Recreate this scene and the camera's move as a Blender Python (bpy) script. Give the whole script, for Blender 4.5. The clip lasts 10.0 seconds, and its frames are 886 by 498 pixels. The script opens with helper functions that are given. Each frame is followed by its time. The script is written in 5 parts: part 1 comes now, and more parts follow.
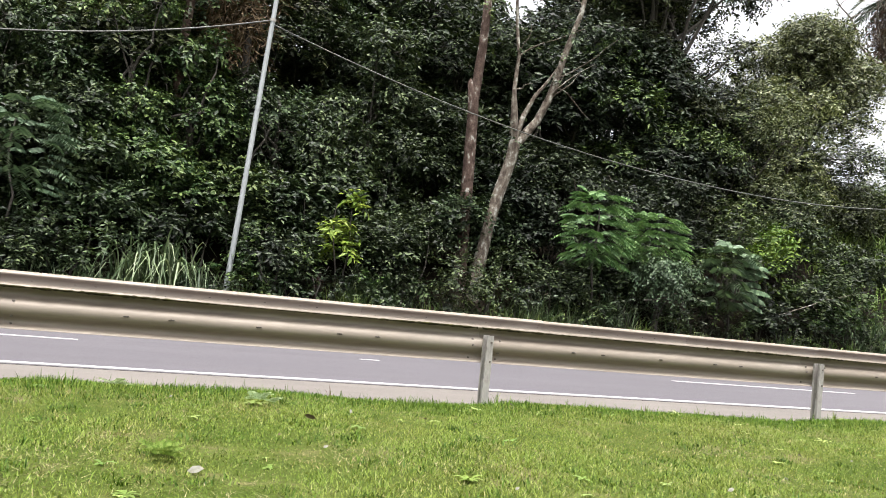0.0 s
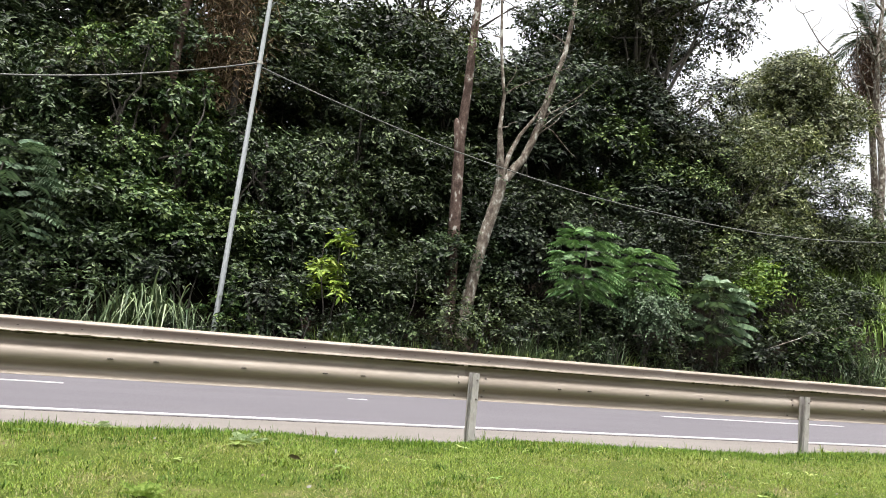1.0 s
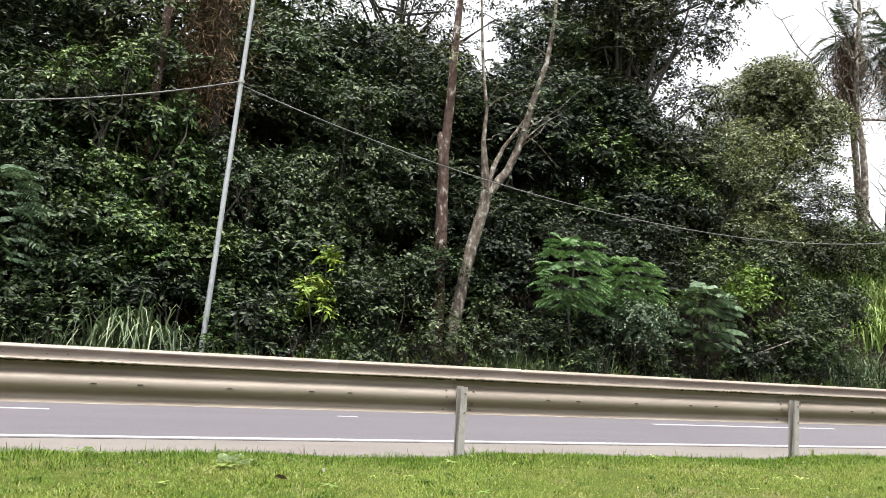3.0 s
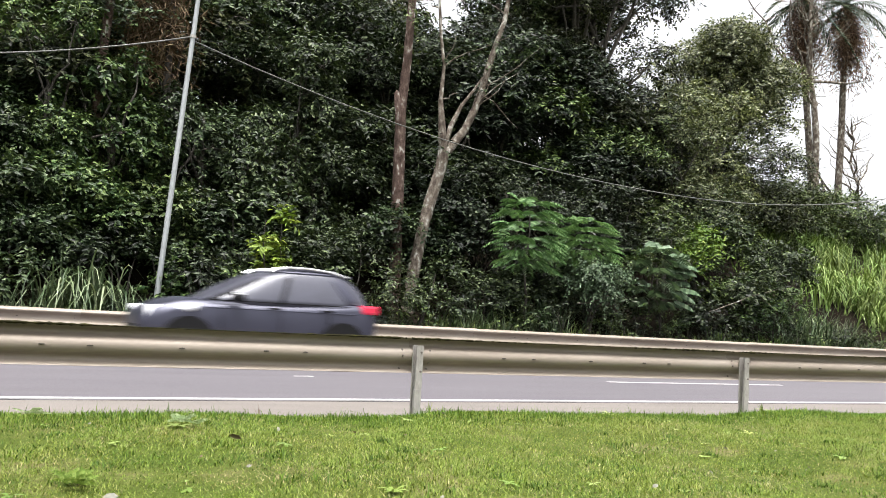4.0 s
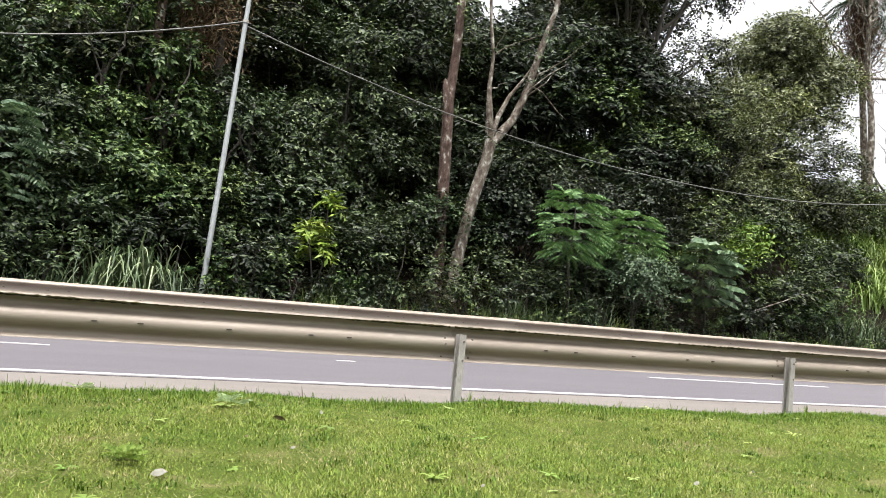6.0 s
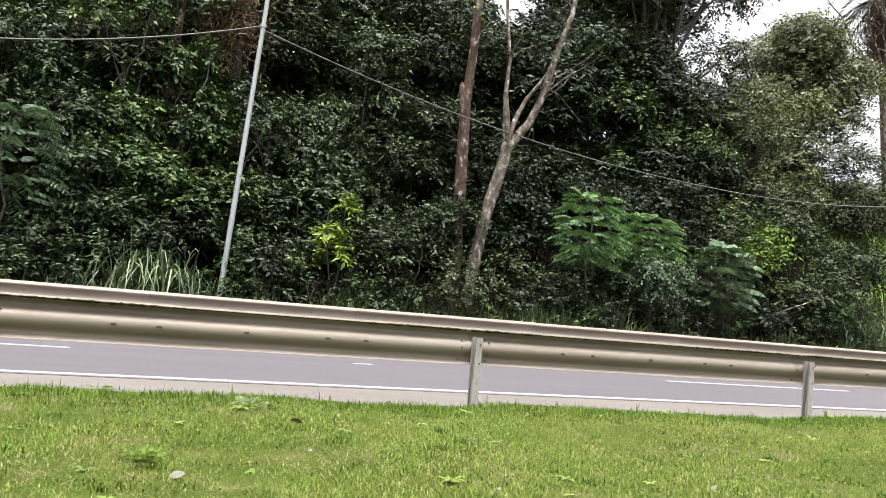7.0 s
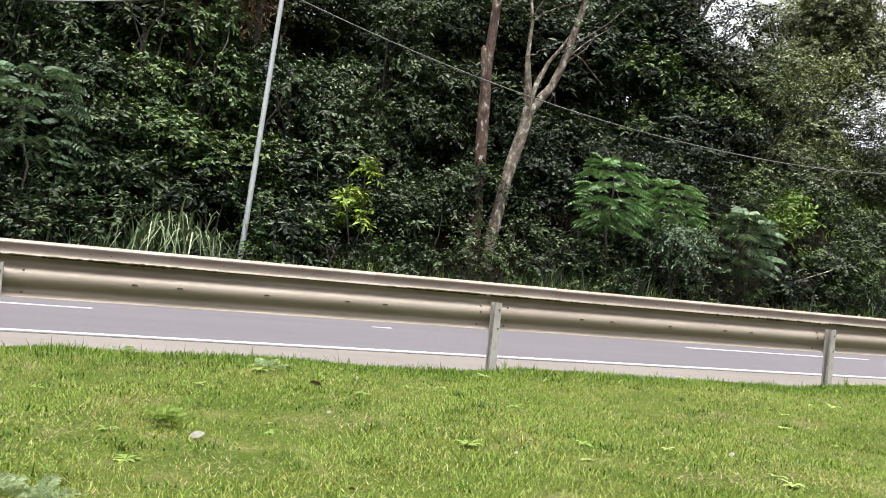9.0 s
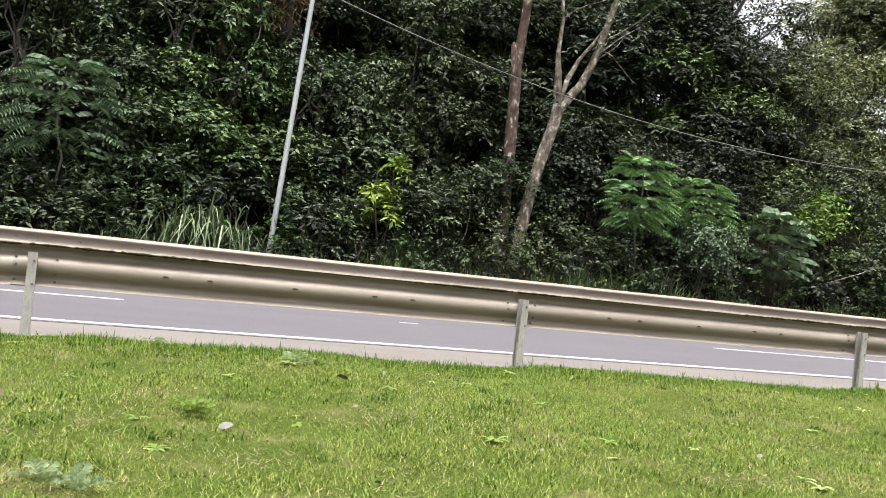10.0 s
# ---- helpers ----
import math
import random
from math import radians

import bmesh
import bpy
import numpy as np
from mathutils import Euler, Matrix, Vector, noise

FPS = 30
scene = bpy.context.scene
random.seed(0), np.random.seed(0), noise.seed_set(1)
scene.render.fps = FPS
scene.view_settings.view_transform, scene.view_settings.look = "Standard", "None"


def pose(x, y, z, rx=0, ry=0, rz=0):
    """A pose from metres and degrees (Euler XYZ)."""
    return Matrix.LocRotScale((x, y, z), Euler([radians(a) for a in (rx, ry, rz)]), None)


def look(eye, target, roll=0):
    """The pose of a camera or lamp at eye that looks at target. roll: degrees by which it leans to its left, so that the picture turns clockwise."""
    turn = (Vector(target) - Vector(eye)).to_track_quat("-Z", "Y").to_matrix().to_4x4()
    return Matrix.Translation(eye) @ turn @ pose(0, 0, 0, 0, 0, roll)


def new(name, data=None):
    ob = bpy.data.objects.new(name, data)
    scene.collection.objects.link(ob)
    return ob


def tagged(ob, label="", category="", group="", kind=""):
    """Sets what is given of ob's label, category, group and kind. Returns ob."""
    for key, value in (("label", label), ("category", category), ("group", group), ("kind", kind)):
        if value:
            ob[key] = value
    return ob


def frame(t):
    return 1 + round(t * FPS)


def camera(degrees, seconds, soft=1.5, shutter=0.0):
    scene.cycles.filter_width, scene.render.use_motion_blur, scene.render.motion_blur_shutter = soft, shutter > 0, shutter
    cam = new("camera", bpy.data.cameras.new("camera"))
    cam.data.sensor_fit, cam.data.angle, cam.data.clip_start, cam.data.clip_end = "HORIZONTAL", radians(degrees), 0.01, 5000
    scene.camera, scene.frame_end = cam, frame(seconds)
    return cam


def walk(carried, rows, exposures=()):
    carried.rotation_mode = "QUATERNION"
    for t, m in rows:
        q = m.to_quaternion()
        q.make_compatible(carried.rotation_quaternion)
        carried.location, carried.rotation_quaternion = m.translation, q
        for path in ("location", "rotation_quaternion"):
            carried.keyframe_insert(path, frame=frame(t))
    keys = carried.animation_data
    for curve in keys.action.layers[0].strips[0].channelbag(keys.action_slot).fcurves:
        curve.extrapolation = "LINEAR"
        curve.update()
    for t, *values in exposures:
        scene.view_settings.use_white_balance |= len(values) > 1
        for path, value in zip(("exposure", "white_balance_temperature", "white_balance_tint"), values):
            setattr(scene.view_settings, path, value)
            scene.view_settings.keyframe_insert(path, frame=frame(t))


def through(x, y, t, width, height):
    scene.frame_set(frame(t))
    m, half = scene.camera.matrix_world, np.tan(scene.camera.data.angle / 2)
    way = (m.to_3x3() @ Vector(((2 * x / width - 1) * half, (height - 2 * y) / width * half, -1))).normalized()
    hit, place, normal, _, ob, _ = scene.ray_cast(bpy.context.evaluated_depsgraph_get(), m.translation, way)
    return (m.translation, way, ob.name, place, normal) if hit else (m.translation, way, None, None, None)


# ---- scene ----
# ---------------------------------------------------------------- camera
cam = camera(51.9, 10.0, soft=0.7, shutter=0.25)
# seconds, x, y, z, yaw, pitch, roll
ROWS = [
    (0.0, -3.748, -7.193, 0.940, -24.26, 3.36, 5.74),
    (0.5, -3.746, -7.205, 0.945, -25.11, 4.26, 5.43),
    (1.0, -3.723, -7.258, 0.942, -24.66, 5.80, 5.00),
    (1.5, -3.702, -7.278, 0.951, -24.19, 6.71, 4.34),
    (2.0, -3.692, -7.261, 0.951, -24.35, 6.99, 3.66),
    (3.3, -3.660, -7.252, 0.940, -26.38, 6.40, 3.01),
    (3.5, -3.639, -7.237, 0.935, -27.50, 5.67, 2.89),
    (4.0, -3.643, -7.214, 0.935, -28.15, 4.39, 3.09),
    (4.5, -3.647, -7.214, 0.936, -27.78, 3.81, 3.58),
    (5.0, -3.663, -7.214, 0.937, -26.83, 3.57, 4.15),
    (5.5, -3.671, -7.218, 0.936, -26.19, 3.48, 4.65),
    (7.0, -3.676, -7.240, 0.940, -24.41, 3.60, 4.97),
    (7.5, -3.668, -7.234, 0.937, -24.27, 3.53, 4.85),
    (8.0, -3.671, -7.245, 0.939, -23.76, 3.40, 4.69),
    (8.5, -3.669, -7.235, 0.934, -23.70, 2.61, 4.84),
    (9.0, -3.665, -7.225, 0.938, -23.36, 1.28, 5.47),
    (9.5, -3.671, -7.229, 0.937, -22.20, 0.84, 6.01),
    (10.0, -3.673, -7.231, 0.935, -21.67, 0.89, 6.26),
]
walk(cam, [(t, pose(x, y, z) @ pose(0, 0, 0, 90 + pitch, 0, yaw) @ pose(0, 0, 0, 0, 0, roll))
           for t, x, y, z, yaw, pitch, roll in ROWS])

# ---------------------------------------------------------------- world and light: bright overcast day
scene.view_settings.exposure = 2.38
world = bpy.data.worlds.new("overcast_sky")
scene.world = world
world.use_nodes = True
wn, wl = world.node_tree.nodes, world.node_tree.links
wn.clear()
w_out = wn.new("ShaderNodeOutputWorld")
w_bg = wn.new("ShaderNodeBackground")
w_sky = wn.new("ShaderNodeTexSky")
w_sky.sky_type = "NISHITA"
w_sky.sun_disc = False
w_sky.sun_elevation, w_sky.sun_rotation = radians(74), radians(200)
w_sky.air_density, w_sky.dust_density, w_sky.ozone_density = 1.0, 6.0, 1.0
w_hs = wn.new("ShaderNodeHueSaturation")
w_hs.inputs["Saturation"].default_value = 0.12
w_bg.inputs["Strength"].default_value = 0.08
wl.new(w_sky.outputs[0], w_hs.inputs["Color"])
wl.new(w_hs.outputs[0], w_bg.inputs["Color"])
wl.new(w_bg.outputs[0], w_out.inputs["Surface"])
sun = new("sun", bpy.data.lights.new("sun", "SUN"))
sun.data.energy, sun.data.angle, sun.data.color = 1.5, radians(45), (1.0, 0.97, 0.93)
sun.matrix_world = look((0, 0, 30), (2.5, 7.0, 0.0))


# ---------------------------------------------------------------- materials
def mat(name, rough=0.6, metal=0.0, spec=0.5):
    m = bpy.data.materials.new(name)
    m.use_nodes = True
    nt = m.node_tree
    b = nt.nodes["Principled BSDF"]
    b.inputs["Roughness"].default_value = rough
    b.inputs["Metallic"].default_value = metal
    b.inputs["Specular IOR Level"].default_value = spec
    return m, nt, b


def coords(nt, scale=(1, 1, 1)):
    tc = nt.nodes.new("ShaderNodeTexCoord")
    mp = nt.nodes.new("ShaderNodeMapping")
    mp.inputs["Scale"].default_value = scale
    nt.links.new(tc.outputs["Object"], mp.inputs["Vector"])
    return mp.outputs["Vector"]


def noise_tex(nt, vec, scale, detail=4.0, rough=0.6):
    n = nt.nodes.new("ShaderNodeTexNoise")
    n.inputs["Scale"].default_value, n.inputs["Detail"].default_value = scale, detail
    n.inputs["Roughness"].default_value = rough
    nt.links.new(vec, n.inputs["Vector"])
    return n.outputs["Fac"]


def ramp(nt, fac, stops):
    r = nt.nodes.new("ShaderNodeValToRGB")
    e = r.color_ramp.elements
    while len(e) < len(stops):
        e.new(0.5)
    for el, (p, c) in zip(e, stops):
        el.position, el.color = p, (*c, 1)
    nt.links.new(fac, r.inputs["Fac"])
    return r.outputs["Color"]


def mix(nt, fac, a, b, kind="MIX"):
    n = nt.nodes.new("ShaderNodeMix")
    n.data_type, n.blend_type = "RGBA", kind
    for key, v in (("Factor", fac), ("A", a), ("B", b)):
        idx = {"Factor": 0, "A": 6, "B": 7}[key]
        if isinstance(v, (int, float)):
            n.inputs[idx].default_value = v
        elif isinstance(v, tuple):
            n.inputs[idx].default_value = (*v, 1)
        else:
            nt.links.new(v, n.inputs[idx])
    return n.outputs[2]


def bump(nt, b, fac, strength=0.3, dist=0.01):
    n = nt.nodes.new("ShaderNodeBump")
    n.inputs["Strength"].default_value, n.inputs["Distance"].default_value = strength, dist
    nt.links.new(fac, n.inputs["Height"])
    nt.links.new(n.outputs["Normal"], b.inputs["Normal"])


def speckled(name, stops, scale, rough=0.7, metal=0.0, stretch=(1, 1, 1), fine=0.0, fine_amt=0.25, bumps=0.2, bdist=0.01, spec=0.5):
    """Colour from a broad noise, with a finer grain over it and relief."""
    m, nt, b = mat(name, rough, metal, spec)
    v = coords(nt, stretch)
    big = noise_tex(nt, v, scale)
    col = ramp(nt, big, stops)
    small = noise_tex(nt, v, fine or scale * 9, 5.0)
    grain = ramp(nt, small, [(0.3, (1 - fine_amt,) * 3), (0.7, (1.0,) * 3)])
    col = mix(nt, 1.0, col, grain, "MULTIPLY")
    nt.links.new(col, b.inputs["Base Color"])
    if bumps:
        bump(nt, b, small, bumps, bdist)
    return m


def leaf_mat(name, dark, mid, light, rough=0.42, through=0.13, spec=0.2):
    """A leaf: colour differs leaf by leaf and plant by plant, with some light through it; the wood's near-black first
    stop stands for shade.
    """
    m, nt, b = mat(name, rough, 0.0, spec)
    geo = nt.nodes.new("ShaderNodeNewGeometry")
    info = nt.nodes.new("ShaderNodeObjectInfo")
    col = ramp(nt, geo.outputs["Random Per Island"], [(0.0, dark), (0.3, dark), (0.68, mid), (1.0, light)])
    hs = nt.nodes.new("ShaderNodeHueSaturation")
    mr = nt.nodes.new("ShaderNodeMapRange")
    mr.inputs["To Min"].default_value, mr.inputs["To Max"].default_value = 0.75, 1.25
    nt.links.new(info.outputs["Random"], mr.inputs["Value"])
    nt.links.new(mr.outputs["Result"], hs.inputs["Value"])
    mr2 = nt.nodes.new("ShaderNodeMapRange")
    mr2.inputs["To Min"].default_value, mr2.inputs["To Max"].default_value = 0.485, 0.515
    mul = nt.nodes.new("ShaderNodeMath")
    mul.operation = "FRACT"
    m7 = nt.nodes.new("ShaderNodeMath")
    m7.operation, m7.inputs[1].default_value = "MULTIPLY", 7.31
    nt.links.new(info.outputs["Random"], m7.inputs[0])
    nt.links.new(m7.outputs[0], mul.inputs[0])
    nt.links.new(mul.outputs[0], mr2.inputs["Value"])
    nt.links.new(mr2.outputs["Result"], hs.inputs["Hue"])
    nt.links.new(col, hs.inputs["Color"])
    nt.links.new(hs.outputs[0], b.inputs["Base Color"])
    tr = nt.nodes.new("ShaderNodeBsdfTranslucent")
    nt.links.new(mix(nt, 1.0, hs.outputs[0], (1.0, 1.0, 0.55), "MULTIPLY"), tr.inputs["Color"])
    ms = nt.nodes.new("ShaderNodeMixShader")
    ms.inputs[0].default_value = through
    nt.links.new(b.outputs[0], ms.inputs[1])
    nt.links.new(tr.outputs[0], ms.inputs[2])
    nt.links.new(ms.outputs[0], nt.nodes["Material Output"].inputs["Surface"])
    return m


def turf_mat(name, stops, dry):
    """Grass blades: each differs from the next, and whole patches are drier than others."""
    m, nt, b = mat(name, 0.55, 0.0, 0.12)
    geo = nt.nodes.new("ShaderNodeNewGeometry")
    col = ramp(nt, geo.outputs["Random Per Island"], stops)
    patches = ramp(nt, noise_tex(nt, coords(nt), 1.7, 5.0), [(0.42, (0.0,) * 3), (0.62, (1.0,) * 3)])
    col = mix(nt, patches, col, mix(nt, 1.0, col, dry, "MULTIPLY"))
    nt.links.new(col, b.inputs["Base Color"])
    tr = nt.nodes.new("ShaderNodeBsdfTranslucent")
    nt.links.new(mix(nt, 1.0, col, (1.0, 1.0, 0.5), "MULTIPLY"), tr.inputs["Color"])
    ms = nt.nodes.new("ShaderNodeMixShader")
    ms.inputs[0].default_value = 0.25
    nt.links.new(b.outputs[0], ms.inputs[1])
    nt.links.new(tr.outputs[0], ms.inputs[2])
    nt.links.new(ms.outputs[0], nt.nodes["Material Output"].inputs["Surface"])
    return m


# near-black first stops in these greens paint in the shade between leaves
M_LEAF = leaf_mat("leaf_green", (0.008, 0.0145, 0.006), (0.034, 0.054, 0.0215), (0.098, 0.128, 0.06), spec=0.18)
# deep shade put into the base colour, sky glints into the light stop
M_LEAF_SHADED = leaf_mat("leaf_shaded", (0.0035, 0.0055, 0.0032), (0.0175, 0.027, 0.0145), (0.078, 0.096, 0.06), spec=0.16)
M_LEAF_LIGHT = leaf_mat("leaf_light", (0.014, 0.0275, 0.0085), (0.055, 0.09, 0.026), (0.13, 0.17, 0.06), spec=0.18)
M_LEAF_YELLOW = leaf_mat("leaf_yellow_green", (0.06, 0.108, 0.015), (0.102, 0.159, 0.021), (0.162, 0.21, 0.036))
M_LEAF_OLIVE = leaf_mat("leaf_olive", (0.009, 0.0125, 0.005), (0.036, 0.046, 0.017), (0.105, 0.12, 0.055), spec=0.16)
# grey-white light stop paints highlights onto the pale leaves
M_LEAF_PALE = leaf_mat("leaf_pale_highlit", (0.025, 0.034, 0.014), (0.1, 0.122, 0.05), (0.3, 0.32, 0.21), 0.32, 0.25)
M_LEAF_GREY = leaf_mat("leaf_grey_green", (0.026, 0.046, 0.024), (0.062, 0.098, 0.052), (0.11, 0.155, 0.09), 0.35)
M_FERN_GREY = leaf_mat("leaf_lobed", (0.055, 0.095, 0.055), (0.11, 0.17, 0.1), (0.19, 0.26, 0.17))
M_FERN = leaf_mat("leaf_fern", (0.06, 0.13, 0.045), (0.14, 0.25, 0.095), (0.24, 0.37, 0.16))
M_REED = leaf_mat("reed_blade", (0.03, 0.052, 0.023), (0.088, 0.125, 0.062), (0.21, 0.25, 0.16), 0.45)
M_BANKGRASS = leaf_mat("bank_grass", (0.072, 0.114, 0.024), (0.138, 0.192, 0.051), (0.24, 0.3, 0.12), 0.5)
M_BLADE = turf_mat("lawn_blade", [(0.0, (0.04, 0.074, 0.01)), (0.5, (0.118, 0.172, 0.026)), (0.9, (0.19, 0.245, 0.055)), (1.0, (0.3, 0.31, 0.15))], (1.15, 1.0, 1.2))
M_STRAW = turf_mat("straw_thatch", [(0.0, (0.084, 0.072, 0.03)), (0.6, (0.198, 0.18, 0.096)), (1.0, (0.33, 0.3, 0.198))], (1.1, 1.0, 0.9))
M_FRINGE = leaf_mat("fringe_blade", (0.045, 0.082, 0.01), (0.098, 0.155, 0.018), (0.19, 0.24, 0.045), 0.5, 0.3, 0.12)
M_WEED = leaf_mat("lawn_weed", (0.11, 0.175, 0.035), (0.17, 0.245, 0.058), (0.25, 0.32, 0.1), 0.45, 0.3)
M_THISTLE = leaf_mat("thistle_leaf", (0.2, 0.26, 0.13), (0.28, 0.35, 0.19), (0.38, 0.44, 0.27), 0.55, 0.25)
M_DEAD = leaf_mat("dead_leaf", (0.06, 0.034, 0.02), (0.13, 0.08, 0.05), (0.22, 0.155, 0.105), 0.7, 0.15)
M_PALM = leaf_mat("palm_leaf", (0.03, 0.045, 0.028), (0.055, 0.075, 0.045), (0.095, 0.115, 0.075))
M_BARK = speckled("bark_grey", [(0.36, (0.06, 0.045, 0.036)), (0.5, (0.14, 0.115, 0.093)), (0.58, (0.21, 0.19, 0.16)), (0.64, (0.4, 0.39, 0.35))], 8.0, 0.9, stretch=(1, 1, 0.6), bumps=0.8, bdist=0.02, fine_amt=0.5, spec=0.2)
M_BARK_BROWN = speckled("bark_brown", [(0.36, (0.045, 0.028, 0.022)), (0.53, (0.1, 0.066, 0.054)), (0.6, (0.16, 0.125, 0.105)), (0.65, (0.38, 0.37, 0.34))], 8.0, 0.9, stretch=(1, 1, 0.6), bumps=0.8, bdist=0.02, fine_amt=0.5, spec=0.2)
M_BARK_DARK = speckled("bark_dark", [(0.3, (0.018, 0.015, 0.012)), (0.7, (0.06, 0.051, 0.042))], 6.0, 0.9, stretch=(1, 1, 0.4), bumps=0.6, bdist=0.02)
M_STUMP = speckled("rotten_wood", [(0.3, (0.018, 0.0072, 0.0048)), (0.7, (0.078, 0.027, 0.0168))], 9.0, 0.9, stretch=(1, 1, 0.3), bumps=0.9, bdist=0.02)
# litter colour taken near black to stand for shade behind the plants
M_SOIL = speckled("soil_litter_shaded", [(0.3, (0.0054, 0.0042, 0.003)), (0.55, (0.012, 0.009, 0.006)), (0.75, (0.0096, 0.012, 0.0054))], 1.3, 0.95, bumps=0.7, bdist=0.05, spec=0.05)
M_LAWN = speckled("lawn_floor", [(0.3, (0.05, 0.078, 0.012)), (0.55, (0.08, 0.1, 0.022)), (0.74, (0.17, 0.145, 0.075))], 2.6, 0.95, fine=45, fine_amt=0.5, bumps=0.8, bdist=0.03, spec=0.05)
M_ASPHALT = speckled("asphalt", [(0.35, (0.072, 0.0648, 0.075)), (0.65, (0.0876, 0.0792, 0.09))], 0.5, 0.85, stretch=(0.25, 1.5, 1), fine=160, fine_amt=0.25, bumps=0.35, bdist=0.004)
M_SHOULDER = speckled("dusty_shoulder", [(0.3, (0.114, 0.099, 0.09)), (0.7, (0.15, 0.132, 0.12))], 1.2, 0.95, stretch=(0.4, 1.6, 1), fine=110, fine_amt=0.3, bumps=0.4, bdist=0.005)
M_PAINT = speckled("road_paint", [(0.3, (0.372, 0.36, 0.348)), (0.6, (0.48, 0.474, 0.468))], 3.0, 0.7, fine=60, fine_amt=0.2, bumps=0.1)
M_RAIL = speckled("weathered_galvanised_steel", [(0.3, (0.17, 0.139, 0.11)), (0.55, (0.228, 0.192, 0.157)), (0.75, (0.275, 0.242, 0.205))], 1.1, 0.55, 0.15, stretch=(0.35, 1, 3), fine=30, fine_amt=0.14, bumps=0.05)
M_POST = speckled("post_galvanised_steel", [(0.3, (0.22, 0.2, 0.185)), (0.5, (0.31, 0.295, 0.275)), (0.7, (0.37, 0.355, 0.335))], 6.0, 0.55, 0.15, stretch=(1, 1, 0.4), fine=60, fine_amt=0.3, bumps=0.1)
M_BOLT = speckled("rusty_bolt", [(0.3, (0.1, 0.08, 0.07)), (0.7, (0.25, 0.22, 0.2))], 30, 0.6, 0.5)
M_SLOT = speckled("slot_shadowed_steel", [(0.3, (0.035, 0.03, 0.026)), (0.7, (0.09, 0.08, 0.07))], 30, 0.8, spec=0.1)
M_MOSS = speckled("moss", [(0.3, (0.012, 0.011, 0.006)), (0.6, (0.028, 0.026, 0.012)), (0.78, (0.1, 0.105, 0.025))], 14, 0.95, bumps=0.6, spec=0.05)
M_POLE = speckled("pale_steel_pole", [(0.3, (0.27, 0.29, 0.3)), (0.7, (0.37, 0.39, 0.4))], 3.0, 0.45, 0.3, stretch=(1, 1, 0.3), bumps=0.03)
M_WIRE = speckled("cable_sheath", [(0.3, (0.06, 0.06, 0.055)), (0.7, (0.12, 0.12, 0.11))], 8.0, 0.6)
M_CARPAINT = speckled("dark_grey_car_paint", [(0.3, (0.042, 0.043, 0.066)), (0.7, (0.05, 0.051, 0.077))], 2.0, 0.36, 0.45, fine=400, fine_amt=0.1, bumps=0.0, spec=0.7)
M_CARGLASS = speckled("tinted_glass", [(0.3, (0.05, 0.051, 0.07)), (0.7, (0.062, 0.063, 0.085))], 2.0, 0.34, 0.15, bumps=0.0, spec=0.6)
M_BLACK = speckled("black_plastic", [(0.3, (0.006, 0.006, 0.0065)), (0.7, (0.01, 0.01, 0.011))], 8.0, 0.8, spec=0.15)
M_TYRE = speckled("tyre_rubber", [(0.3, (0.015, 0.015, 0.015)), (0.7, (0.03, 0.03, 0.03))], 20.0, 0.85)
M_ALLOY = speckled("alloy_rim", [(0.3, (0.5, 0.5, 0.51)), (0.7, (0.6, 0.6, 0.61))], 10.0, 0.3, 0.9, bumps=0.0)
M_CHROME = speckled("bright_trim", [(0.3, (0.75, 0.75, 0.76)), (0.7, (0.85, 0.85, 0.85))], 10.0, 0.15, 1.0, bumps=0.0)
M_LAMP = speckled("headlight_lens", [(0.3, (0.7, 0.72, 0.75)), (0.7, (0.85, 0.86, 0.88))], 20.0, 0.1, 0.2, bumps=0.0)
M_TAIL = speckled("tail_light_red", [(0.3, (0.5, 0.02, 0.05)), (0.7, (0.62, 0.04, 0.085))], 20.0, 0.15, 0.0, bumps=0.0)
M_DEADLEAF = speckled("brown_dry_leaf", [(0.3, (0.072, 0.048, 0.024)), (0.7, (0.18, 0.144, 0.084))], 15.0, 0.8)
M_WHITELEAF = speckled("pale_dry_leaf", [(0.3, (0.13, 0.125, 0.1)), (0.7, (0.24, 0.235, 0.2))], 15.0, 0.8)


# ---------------------------------------------------------------- mesh helpers
def part(name, bm, material, parent=None, label=""):
    me = bpy.data.meshes.new(name)
    bm.to_mesh(me)
    bm.free()
    me.materials.append(material)
    ob = new(name, me)
    if parent:
        ob.parent = parent
    return tagged(ob, label) if label else ob


def raw(name, verts, faces, material, parent=None, smooth=False):
    """A mesh object from an array of vertices and an array of same-sided faces."""
    verts, faces = np.asarray(verts, dtype=np.float32), np.asarray(faces, dtype=np.int32)
    me = bpy.data.meshes.new(name)
    k = faces.shape[1]
    me.vertices.add(len(verts))
    me.vertices.foreach_set("co", verts.ravel())
    me.loops.add(faces.size)
    me.loops.foreach_set("vertex_index", faces.ravel())
    me.polygons.add(len(faces))
    me.polygons.foreach_set("loop_start", np.arange(len(faces), dtype=np.int32) * k)
    me.polygons.foreach_set("loop_total", np.full(len(faces), k, dtype=np.int32))
    if smooth:
        me.polygons.foreach_set("use_smooth", np.ones(len(faces), dtype=bool))
    me.update()
    me.validate()
    me.materials.append(material)
    ob = new(name, me)
    if parent:
        ob.parent = parent
    return ob


def empty(name, m, label, category, group="", kind=""):
    ob = new(name)
    ob.empty_display_size = 0.2
    ob.matrix_basis = m
    return tagged(ob, label, category, group, kind)


